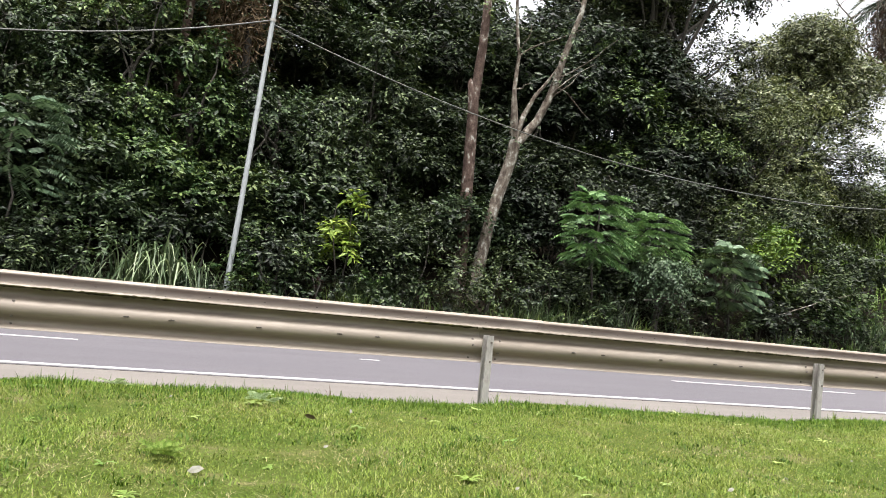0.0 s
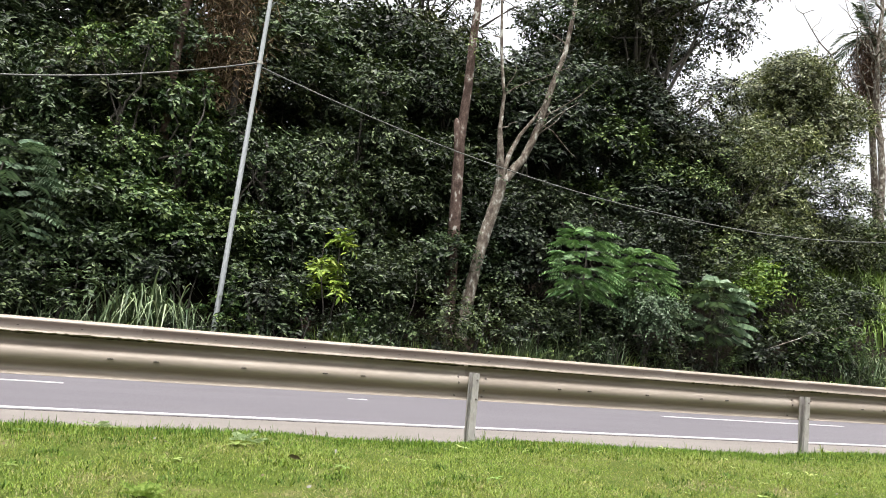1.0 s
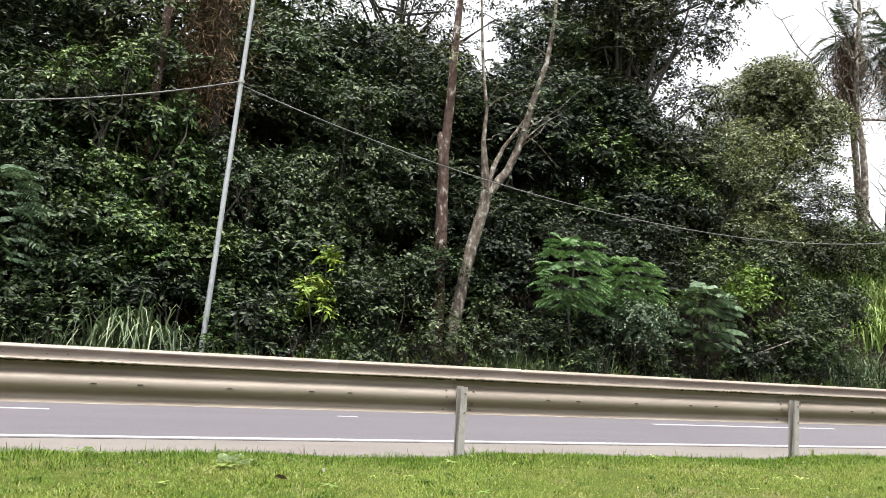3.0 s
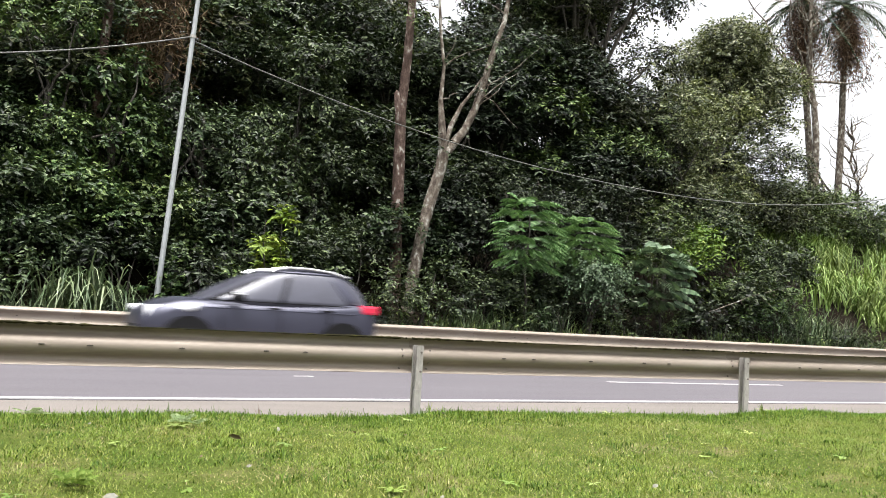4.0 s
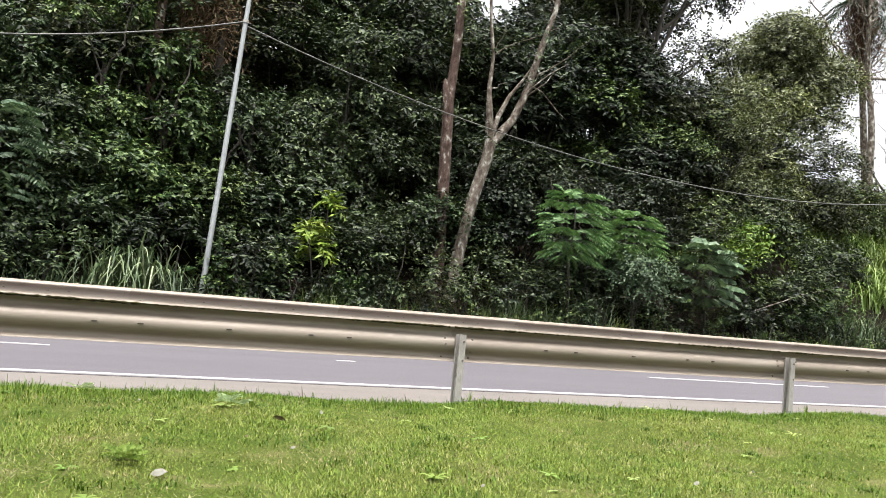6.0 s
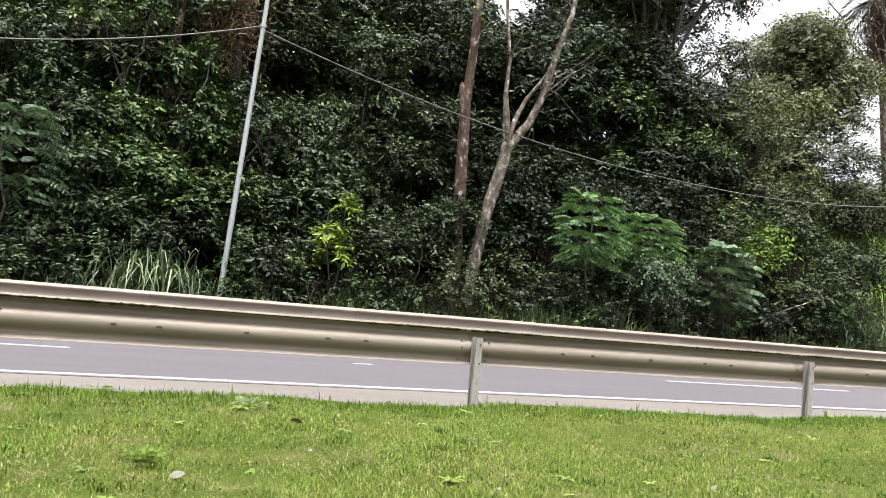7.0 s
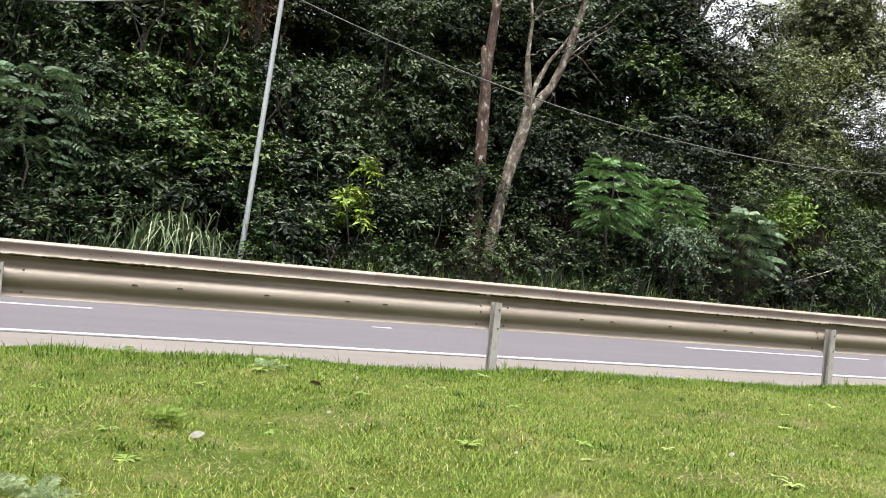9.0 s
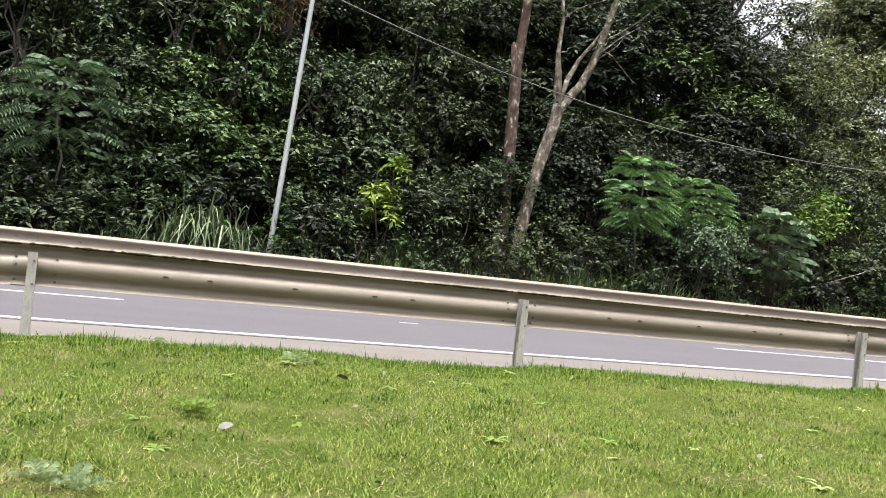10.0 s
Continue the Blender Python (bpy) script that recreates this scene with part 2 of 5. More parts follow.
def box_bm(x0, x1, y0, y1, z0, z1, bev=0.0, bm=None):
    own = bm or bmesh.new()
    r = bmesh.ops.create_cube(own, size=1.0)
    for v in r["verts"]:
        v.co = Vector((x0 + (v.co.x + 0.5) * (x1 - x0), y0 + (v.co.y + 0.5) * (y1 - y0), z0 + (v.co.z + 0.5) * (z1 - z0)))
    if bev:
        es = {e for v in r["verts"] for e in v.link_edges}
        bmesh.ops.bevel(own, geom=list(es), offset=bev, segments=2, affect="EDGES", profile=0.6)
    return own


def tube(points, radii, n=8, jitter=0.0, rng=None, cap=True):
    """A tapered tube along points: vertices and quads."""
    pts = np.asarray(points, dtype=float)
    m = len(pts)
    tang = np.gradient(pts, axis=0)
    tang /= np.linalg.norm(tang, axis=1, keepdims=True) + 1e-9
    ref = np.array([1.0, 0, 0]) if abs(tang[0, 0]) < 0.8 else np.array([0, 1.0, 0])
    a = np.cross(tang, ref)
    a /= np.linalg.norm(a, axis=1, keepdims=True)
    b = np.cross(tang, a)
    ang = np.linspace(0, 2 * np.pi, n, endpoint=False)
    r = np.asarray(radii, dtype=float)[:, None] * np.ones((m, n))
    if jitter:
        r = r * (1 + rng.uniform(-jitter, jitter, (m, n)))
    v = pts[:, None, :] + r[..., None] * (np.cos(ang)[None, :, None] * a[:, None, :] + np.sin(ang)[None, :, None] * b[:, None, :])
    i, j = np.meshgrid(np.arange(m - 1), np.arange(n), indexing="ij")
    f = np.stack([i * n + j, i * n + (j + 1) % n, (i + 1) * n + (j + 1) % n, (i + 1) * n + j], -1).reshape(-1, 4)
    return v.reshape(-1, 3), f


def merge(pieces):
    vs, fs, k = [], [], 0
    for v, f in pieces:
        vs.append(v)
        fs.append(f + k)
        k += len(v)
    return np.concatenate(vs), np.concatenate(fs)


def bent_path(rng, p0, p1, n=9, wobble=0.12):
    p0, p1 = np.array(p0, float), np.array(p1, float)
    s = np.linspace(0, 1, n)[:, None]
    off = np.cumsum(rng.normal(0, wobble / n ** 0.5, (n, 3)), axis=0)
    off -= off[:1]
    off -= s * off[-1:]
    off[:, 2] *= 0.3
    return p0 + (p1 - p0) * s + off


def unit(v):
    return v / (np.linalg.norm(v, axis=-1, keepdims=True) + 1e-9)


def leaves_on_twigs(rng, base, direc, length, k, leaf_l, leaf_w, droop=0.25, flat=0.6, face=None):
    """k leaves set alternately along each twig; every leaf is folded along its midrib."""
    t = len(base)
    s = (np.arange(k) + 0.6) / k
    side = unit(np.cross(direc, np.array([0, 0, 1.0])) + rng.normal(0, 0.15, (t, 3)))
    p = base[:, None, :] + direc[:, None, :] * (length[:, None] * s[None, :])[..., None]
    p[..., 2] -= droop * (length[:, None] * s[None, :] ** 2)
    p += rng.normal(0, 0.015, p.shape)
    sg = np.where(np.arange(k) % 2 == 0, 1.0, -1.0)[None, :, None]
    d = unit(direc[:, None, :] * 0.55 + side[:, None, :] * sg * 0.85 + rng.normal(0, 0.3, p.shape) + np.array([0, 0, -droop]))
    nrm = rng.normal(0, 0.33, p.shape) + np.array([0, 0, flat])
    nrm = unit(nrm + (face[:, None, :] * 0.75 if face is not None else np.array([0, -0.35, 0])))
    w = unit(np.cross(d, nrm))
    nrm = np.cross(w, d)
    ll = (leaf_l * rng.uniform(0.6, 1.25, (t, k)))[..., None]
    lw = (leaf_w * rng.uniform(0.7, 1.2, (t, k)))[..., None]
    v = np.stack([p, p + d * ll * 0.45 + w * lw * 0.5 + nrm * lw * 0.15,
                  p + d * ll + nrm * (-ll * 0.12), p + d * ll * 0.45 - w * lw * 0.5 + nrm * lw * 0.15], axis=2).reshape(-1, 3)
    q = np.arange(t * k)[:, None] * 4
    f = np.concatenate([q + np.array([[0, 1, 2]]), q + np.array([[0, 2, 3]])])
    return v, f


def blob_points(rng, centre, radii, n, lower=-0.08):
    """Points and outward ways on a lumpy ellipsoid's outer shell."""
    d = unit(rng.normal(0, 1, (n, 3)))
    d = d[d[:, 2] > lower]
    lump = 1 + 0.18 * np.sin(d[:, 0] * 5 + centre[0] * 3) * np.cos(d[:, 1] * 4 + d[:, 2] * 5 + centre[2])
    rr = (rng.uniform(0.55, 1.0, len(d)) ** 0.4 * lump)[:, None]
    return np.asarray(centre) + d * rr * np.asarray(radii), d


def crown(rng, blobs, per_m2, k=10, twig=0.45, leaf_l=0.1, leaf_w=0.045, droop=0.25, flat=0.6, lower=-0.08):
    vs = []
    for c, r in blobs:
        area = 4 * math.pi * ((r[0] * r[1]) ** 1.6 + (r[0] * r[2]) ** 1.6 + (r[1] * r[2]) ** 1.6) ** (1 / 1.6) / 3 ** (1 / 1.6)
        n = max(6, int(area * per_m2 * 1.35))
        p, d = blob_points(rng, c, r, n, lower)
        way = unit(d + rng.normal(0, 0.5, p.shape) + np.array([0, 0, -0.15]))
        vs.append(leaves_on_twigs(rng, p, way, twig * rng.uniform(0.6, 1.3, len(p)), k, leaf_l, leaf_w, droop, flat, d))
    return merge(vs)


# ---------------------------------------------------------------- ground
def ground_z(x, y):
    """Lawn, road bed and the wooded bank beyond the far rail."""
    x, y = np.asarray(x, float), np.asarray(y, float)
    prof = np.interp(y, [-400, -30, -6, -1.2, -0.25, 0.12, 0.3, 9.9, 10.4, 11.2, 12.5, 14.5, 18, 24, 40, 120, 2500],
                     [-3, -0.3, 0.1, 0.1, 0.1, 0.05, -0.03, -0.03, 0.08, 0.45, 1.15, 2.6, 5.2, 8.0, 9.5, 11, 14])
    prof = np.where(y > 14, 2.4 + (prof - 2.4) * np.interp(x, [10, 24], [1.0, 0.72]), prof)
    und = 0.02 * np.sin(x * 1.7 + y * 0.9) + 0.015 * np.sin(x * 3.1 - y * 2.3)
    und = und * np.where((y > 0.0) & (y < 10.2), 0.0, 1.0) * np.where(y > 10.5, 4.0, 1.0)
    return prof + und


def grid_mesh(name, xs, ys, zf, material, parent=None):
    gx, gy = np.meshgrid(xs, ys)
    v = np.stack([gx, gy, zf(gx, gy)], -1).reshape(-1, 3)
    i, j = np.meshgrid(np.arange(len(ys) - 1), np.arange(len(xs) - 1), indexing="ij")
    a = i * len(xs) + j
    f = np.stack([a, a + 1, a + 1 + len(xs), a + len(xs)], -1).reshape(-1, 4)
    return raw(name, v, f, material, parent, smooth=True)


XS = np.concatenate([[-2500, -800, -200, -60], np.arange(-30, 70, 0.5), [90, 200, 800, 2500]])
YS = np.concatenate([[-2500, -600, -150, -40, -15], np.arange(-8, 0.4, 0.1), [0.6, 3, 6, 9.6], np.arange(9.9, 30, 0.4), [36, 60, 120, 400, 2500]])
ground = tagged(grid_mesh("ground", XS, YS, ground_z, M_SOIL), "ground sheet with leaf litter under the wood, near black to stand for shade", "ground", kind="structure")
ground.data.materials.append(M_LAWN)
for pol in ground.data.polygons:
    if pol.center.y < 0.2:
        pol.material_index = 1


def strip(name, x0, x1, y0, y1, z, material, label, step=2.0):
    xs = np.arange(x0, x1 + 0.01, step)
    return tagged(grid_mesh(name, xs, np.linspace(y0, y1, 5), lambda gx, gy: np.full(gx.shape, z), material), label, name.replace("_", " "), kind="structure")


Y_EDGE, Y_DASH, Y_FAR = 2.12, 5.44, 9.93
strip("shoulder", -120, 240, 0.28, 1.98, -0.008, M_SHOULDER, "dusty beige hard shoulder beside the road")
strip("road", -120, 240, 1.98, 9.65, -0.004, M_ASPHALT, "worn grey asphalt road with two lanes")
strip("verge", -120, 240, 9.65, 10.0, -0.006, M_SHOULDER, "narrow dusty verge beneath the far guardrail")


def road_line(x0, x1, y, w, label):
    bm = box_bm(x0, x1, y - w / 2, y + w / 2, -0.003, 0.003)
    return tagged(part("road_marking", bm, M_PAINT), label, "road marking", "road markings", "structure")


road_line(-120, 240, Y_EDGE, 0.13, "solid white edge line painted on asphalt")
road_line(-120, 240, 9.2, 0.13, "solid white edge line painted on asphalt")
for k in range(-8, 16):
    x0 = 6.52 + 13.86 * k
    road_line(x0, x0 + 4.28, Y_DASH, 0.11, "white lane dash painted on asphalt")


# ---------------------------------------------------------------- guardrails
def beam_profile():
    """The W shape: height against depth, seen from behind the rail."""
    zs = np.array([0.1555, 0.149, 0.139, 0.123, 0.105, 0.089, 0.075, 0.063, 0.05, 0.028, 0.0])
    ds = np.array([0.002, 0.012, 0.044, 0.072, 0.083, 0.08, 0.066, 0.044, 0.02, 0.005, 0.0])
    z = np.concatenate([zs, -zs[-2::-1]])
    d = np.concatenate([ds, ds[-2::-1]])
    return z, d


def beam_mesh(length):
    z, d = beam_profile()
    n = len(z)
    tt = 0.004
    ring = np.concatenate([np.stack([d, z], 1), np.stack([d + tt, z * 1.0], 1)[::-1]])
    xs = np.linspace(0, length, 5)
    v = np.stack([np.repeat(xs, 2 * n), np.tile(ring[:, 0], 5), np.tile(ring[:, 1], 5)], 1)
    f = []
    for i in range(4):
        for j in range(2 * n):
            a, b = i * 2 * n + j, i * 2 * n + (j + 1) % (2 * n)
            f.append((a, b, b + 2 * n, a + 2 * n))
    return v, np.array(f)


def bolt_bm(r=0.012, h=0.012):
    bm = bmesh.new()
    bmesh.ops.create_cone(bm, cap_ends=True, segments=8, radius1=r, radius2=r * 0.7, depth=h)
    return bm


def post_bm(h0, h1):
    """C-shaped steel post, open to one side; 0.064 wide, 0.09 deep."""
    pts = [(-0.032, 0.0), (0.032, 0.0), (0.032, 0.09), (-0.032, 0.09), (-0.032, 0.072), (-0.027, 0.072), (-0.027, 0.084), (0.027, 0.084),
           (0.027, 0.006), (-0.027, 0.006), (-0.027, 0.018), (-0.032, 0.018)]
    bm = bmesh.new()
    lo = [bm.verts.new((x, y, h0)) for x, y in pts]
    hi = [bm.verts.new((x, y, h1)) for x, y in pts]
    n = len(pts)
    for i in range(n):
        bm.faces.new((lo[i], lo[(i + 1) % n], hi[(i + 1) % n], hi[i]))
    bm.faces.new(hi)
    return bm


def guardrail(y, z_top, facing, label, first, count):
    """facing 1: posts on the -y side and the ridges towards +y; -1: the other way round."""
    rail = empty("guardrail", pose(0, y, 0, 0, 0, 0), label, "guardrail", "guardrails")
    v, f = beam_mesh(4.16)
    v[:, 1] *= facing
    proto = raw("beam", v, f, M_RAIL, rail, True)
    bolt = part("bolt", bolt_bm(), M_BOLT, proto)
    # raised ovals; the shade inside each slot is put into their dark colour
    slot = part("slot", bolt_bm(0.013, 0.012), M_SLOT, proto, "dark oblong knob standing for a shaded slot in the beam")
    bmesh_post = part("post", post_bm(-0.5, z_top - 0.06), M_POST, rail, "weathered galvanised steel post")
    lap = part("lap_plate", box_bm(-0.037, 0.02, -0.004, 0.03, -0.4, 0.3, 0.002), M_POST, bmesh_post)
    pb = part("bolt", bolt_bm(0.011, 0.01), M_BOLT, bmesh_post)
    rot = pose(0, 0, 0, 90, 0, 0)
    rng = random.Random(5)
    for k in range(count):
        x = first + 4.05 * k
        b = proto if k == 0 else proto.copy()
        if k:
            scene.collection.objects.link(b)
        b.location = (x - 0.08, 0.003 * (k % 2), z_top - 0.1555)
        b.rotation_euler = (0, radians(rng.uniform(-0.12, 0.12)), 0)
        spots = [(0.02, -0.0), (0.02, 0.05), (0.02, -0.12), (0.3, 0.05), (0.3, -0.06), (0.3, -0.12), (1.09, 0.0), (1.43, 0.0), (2.12, 0.0), (2.81, 0.0), (3.15, 0.0)]
        if facing > 0 and 4 < k < 12:
            nr = np.random.default_rng(k)
            mx = np.linspace(0.1, 4.1, 160)
            mr = 0.0035 + 0.006 * np.clip(np.sin(mx * 2.1 + k) + nr.normal(0, 0.5, 160), 0, 1.2)
            raw("moss", *tube(np.stack([mx, np.full(160, 0.0), 0.1535 + mr * 0.2], 1), mr, 6, 0.3, nr), M_MOSS, b, True)
        for q, (bx, bz) in enumerate(spots):
            if k == 0 and q == 0:
                o = bolt
            elif k == 0 and q == 6:
                o = slot
            elif 1 < bx < 3.5:
                o = slot.copy()
                scene.collection.objects.link(o)
            else:
                o = bolt.copy()
                scene.collection.objects.link(o)
            zz, dd = beam_profile()
            depth = float(np.interp(bz, zz[::-1], dd[::-1]))
            o.parent = b
            o.matrix_basis = pose(bx, facing * depth - 0.004, bz) @ (Matrix.Diagonal((2.1, 1, 0.5, 1)) if 1 < bx < 3.5 else Matrix()) @ rot
        p = bmesh_post if k == 0 else bmesh_post.copy()
        if k:
            scene.collection.objects.link(p)
        lean = rng.uniform(-0.6, 0.6)
        p.matrix_basis = pose(x + 0.06, -0.1 * facing, 0, 0, lean, 0 if facing > 0 else 180)
        if k:
            o = lap.copy()
            scene.collection.objects.link(o)
            o.parent = p
        for q, zz in enumerate((z_top - 0.29, z_top - 0.12)):
            o = pb if (k == 0 and q == 0) else pb.copy()
            if not (k == 0 and q == 0):
                scene.collection.objects.link(o)
            o.parent = p
            o.matrix_basis = pose(0.012, -0.003, zz) @ rot
    return rail


guardrail(0.16, 0.747, 1, "weathered galvanised W-beam guardrail on steel posts in grass", -28.335, 20)
guardrail(Y_FAR, 0.76, -1, "pale weathered W-beam guardrail across the road", -30.0, 24)
road_line(0.80, 0.98, Y_DASH, 0.05, "worn scrap of white road paint")
road_line(0.99, 1.09, Y_DASH, 0.11, "worn scrap of white road paint")


# ---------------------------------------------------------------- pole and cable
def utility_pole():
    m = pose(-0.12, 11.4, 0, 0, 3.4, 0)
    pole = empty("utility_pole", m, "slim pale steel pole leaning beside the road", "pole")
    v, f = tube([(0, 0, 0.2), (0, 0, 2.5), (0, 0, 5.0), (0, 0, 7.6), (0, 0, 10.5)], [0.06, 0.057, 0.052, 0.046, 0.04], 16)
    raw("shaft", v, f, M_POLE, pole, True)
    bm = bmesh.new()
    bmesh.ops.create_cone(bm, cap_ends=True, segments=14, radius1=0.066, radius2=0.066, depth=0.06)
    part("clamp", bm, M_POST, pole, "dull steel cable clamp").location = (0, 0, 6.42)
    return pole


utility_pole()


def cable(points, r, label):
    v, f = tube(points, [r] * len(points), 6)
    return tagged(raw("overhead_cable", v, f, M_WIRE, None, True), label, "cable", "overhead cables")


xs = np.linspace(0.2, 40, 60)
cable([(x, 11.4 + max(0, x - 12) * 0.06, 4.62 + 0.01037 * (x - 13.1) ** 2) for x in xs], 0.014, "grey overhead cable sagging from the pole")
xs = np.linspace(0.2, -22, 40)
cable([(x, 11.4, 6.39 - 0.356 * (0.2 - x) + 0.0207 * (0.2 - x) ** 2) for x in xs], 0.016, "grey overhead cable sagging from the pole")


# ---------------------------------------------------------------- the wood
def shrub(rng, x, y, h, w, material, label, per=26, k=10, leaf=0.1, lw=0.45, twig=0.42, droop=0.25, stems=3, category="shrub", name="shrub", z0=None, flat=0.6, lo=0.28):
    gz = float(ground_z(x, y)) - 0.05 if z0 is None else z0
    ob = empty(name, pose(x, y, gz), label, category, "shrubs on the bank")
    for _ in range(stems):
        a = rng.uniform(0, 2 * math.pi)
        top = (math.cos(a) * w * 0.4, math.sin(a) * w * 0.3, h * rng.uniform(0.6, 0.9))
        raw("stem", *tube(bent_path(rng, (rng.normal(0, 0.08), rng.normal(0, 0.08), 0), top, 6, 0.12), np.linspace(0.028, 0.008, 6), 5), M_BARK_DARK, ob, True)
    blobs = []
    for _ in range(max(5, int(h * w * 2.3))):
        bz = rng.uniform(lo, 0.9) * h
        spread = w * 0.5 * (1.05 - 0.5 * abs(bz / h - 0.45))
        r = rng.uniform(0.22, 0.42) * min(w, h) * 0.62
        blobs.append(((rng.uniform(-1, 1) * spread, rng.uniform(-1, 0.7) * spread * 0.7, bz), (r * 1.15, r, r * rng.uniform(0.6, 0.95))))
    raw("foliage", *crown(rng, blobs, per, k, twig, leaf, leaf * lw, droop, flat), material, ob)
    return ob


def tree(rng, x, y, h, trunk_r, blobs, material, bark, label, per=15, k=11, leaf=0.11, lw=0.42, twig=0.55, droop=0.3, top=None, name="tree", lower=-0.08):
    gz = float(ground_z(x, y)) - 0.1
    ob = empty(name, pose(x, y, gz), label, "tree", "trees of the wood")
    top = top or (rng.normal(0, 0.3), rng.normal(0, 0.3), h * 0.8)
    path = bent_path(rng, (0, 0, 0), top, 10, 0.35)
    v = [tube(path, np.linspace(trunk_r, trunk_r * 0.4, 10), 9, 0.06, rng)]
    for c, r in blobs:
        start = path[rng.integers(4, 9)]
        v.append(tube(bent_path(rng, start, c, 7, 0.3), np.linspace(trunk_r * 0.45, trunk_r * 0.1, 7), 6))
        for _ in range(3):
            e = np.array(c) + rng.normal(0, 0.5, 3) * np.array(r)
            v.append(tube(bent_path(rng, c, e, 5, 0.2), np.linspace(trunk_r * 0.14, 0.008, 5), 5))
    raw("trunk", *merge(v), bark, ob, True)
    raw("crown", *crown(rng, blobs, per, k, twig, leaf, leaf * lw, droop, lower=lower), material, ob)
    return ob


def wood():
    rng = np.random.default_rng(11)
    # rear rows draw darker greens, so depth shade sits in leaf colour
    mats = [M_LEAF_SHADED, M_LEAF_OLIVE, M_LEAF, M_LEAF, M_LEAF, M_LEAF_LIGHT]
    front = [M_LEAF, M_LEAF, M_LEAF_LIGHT, M_LEAF, M_LEAF_SHADED, M_LEAF_LIGHT]
    names = {M_LEAF_PALE: "pale green", M_LEAF: "green", M_LEAF_SHADED: "dark green", M_LEAF_LIGHT: "light green", M_LEAF_OLIVE: "olive green"}
    # low row along the rail
    x = -9.0
    while x < 20:
        m = front[rng.integers(0, 6)] if x < 15.5 else M_LEAF_LIGHT
        if any(a < x < b for a, b in ((-3.4, 0.3), (1.9, 3.1), (4.2, 7.0), (7.9, 14.6))):
            x += 0.5
            continue
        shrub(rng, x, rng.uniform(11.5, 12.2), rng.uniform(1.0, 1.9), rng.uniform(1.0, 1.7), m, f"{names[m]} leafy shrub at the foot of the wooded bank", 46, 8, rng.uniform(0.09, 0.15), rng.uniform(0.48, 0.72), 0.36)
        x += rng.uniform(0.8, 1.25)
    # second row
    x = -10.0
    while x < 19.5:
        m = front[rng.integers(0, 6)]
        # shade of the overhanging crown put into leaf colour here
        m = M_LEAF_SHADED if 7 < x < 13.5 else m
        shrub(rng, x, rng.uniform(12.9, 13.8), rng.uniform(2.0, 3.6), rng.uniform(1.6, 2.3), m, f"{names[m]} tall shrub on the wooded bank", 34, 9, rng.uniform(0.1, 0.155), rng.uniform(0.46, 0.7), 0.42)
        x += rng.uniform(1.2, 1.7)
    # understorey
    x = -11.0
    while x < 20:
        m = mats[rng.integers(0, 5)]
        m = mats[rng.integers(1, 6)]
        h = rng.uniform(3.6, 5.6) * (0.72 if abs(x - 7.6) < 1.2 else 1.0)
        blobs = []
        for _ in range(10):
            r = rng.uniform(0.55, 0.95)
            blobs.append(((rng.uniform(-1.5, 1.5), rng.uniform(-1.3, 0.8), h * rng.uniform(0.2, 1.0)), (r * 1.25, r, r * 0.65)))
        # between x 9 and 16 most trees carry shade in leaf colour
        m = M_LEAF_PALE if x > 16 else M_LEAF_SHADED if x > 9 and rng.random() < 0.7 else m
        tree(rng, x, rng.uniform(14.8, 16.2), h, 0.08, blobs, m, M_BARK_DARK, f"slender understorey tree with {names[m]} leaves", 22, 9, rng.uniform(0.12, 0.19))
        x += rng.uniform(1.7, 2.3)
    # middle storey
    x = -12.0
    while x < 20:
        m = mats[rng.integers(0, 4)]
        h = rng.uniform(4.5, 6.5) * (0.6 if abs(x - 8.5) < 1.7 else 0.8 if abs(x - 5.4) < 1.5 else 1.0 if x < 15 else 0.7)
        blobs = []
        for _ in range(12):
            r = rng.uniform(0.7, 1.2)
            blobs.append(((rng.uniform(-1.9, 1.9), rng.uniform(-1.5, 0.9), h * rng.uniform(0.15, 1.0)), (r * 1.25, r, r * 0.65)))
        # past x 8 shade is put into leaf colour
        m = M_LEAF_SHADED if x > 8 else m
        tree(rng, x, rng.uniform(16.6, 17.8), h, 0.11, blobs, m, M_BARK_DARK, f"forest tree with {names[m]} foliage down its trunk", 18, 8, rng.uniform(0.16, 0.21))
        x += rng.uniform(1.9, 2.6)
    # tall trees
    x = -13.0
    while x < 17.0:
        m = mats[rng.integers(0, 4)]
        gap = 5.0 < x < 11.6
        h = (3.3 if x > 8.4 else 4.3) if gap else rng.uniform(7.0, 9.5)
        blobs = []
        for _ in range(12):
            r = rng.uniform(0.9, 1.5)
            blobs.append(((rng.uniform(-2.0, 2.0), rng.uniform(-2.0, 1.2), h * rng.uniform(0.1, 1.05)), (r * 1.25, r, r * 0.65)))
        tree(rng, x, rng.uniform(19.0, 21.5), h, 0.16, blobs, m, M_BARK_DARK, f"tall forest tree with dense {names[m]} crown", 13, 8, 0.22)
        x += rng.uniform(2.2, 2.9)


wood()


def climber_tree(rng, x, y, h, w, material, label):
    """A trunk hidden under a hanging curtain of climbing leaves."""
    bl = []
    for k in range(int(h * w * 2.2)):
        r = rng.uniform(0.22, 0.42)
        bl.append(((rng.uniform(-1, 1) * w * 0.5, rng.uniform(-0.6, 0.2), rng.uniform(0.12, 1.0) * h), (r, r * 0.9, r * 1.25)))
    return tree(rng, x, y, h, 0.09, bl, material, M_BARK_DARK, label, 30, 8, rng.uniform(0.11, 0.15), lw=0.55, twig=0.32, droop=0.5, lower=-0.5)


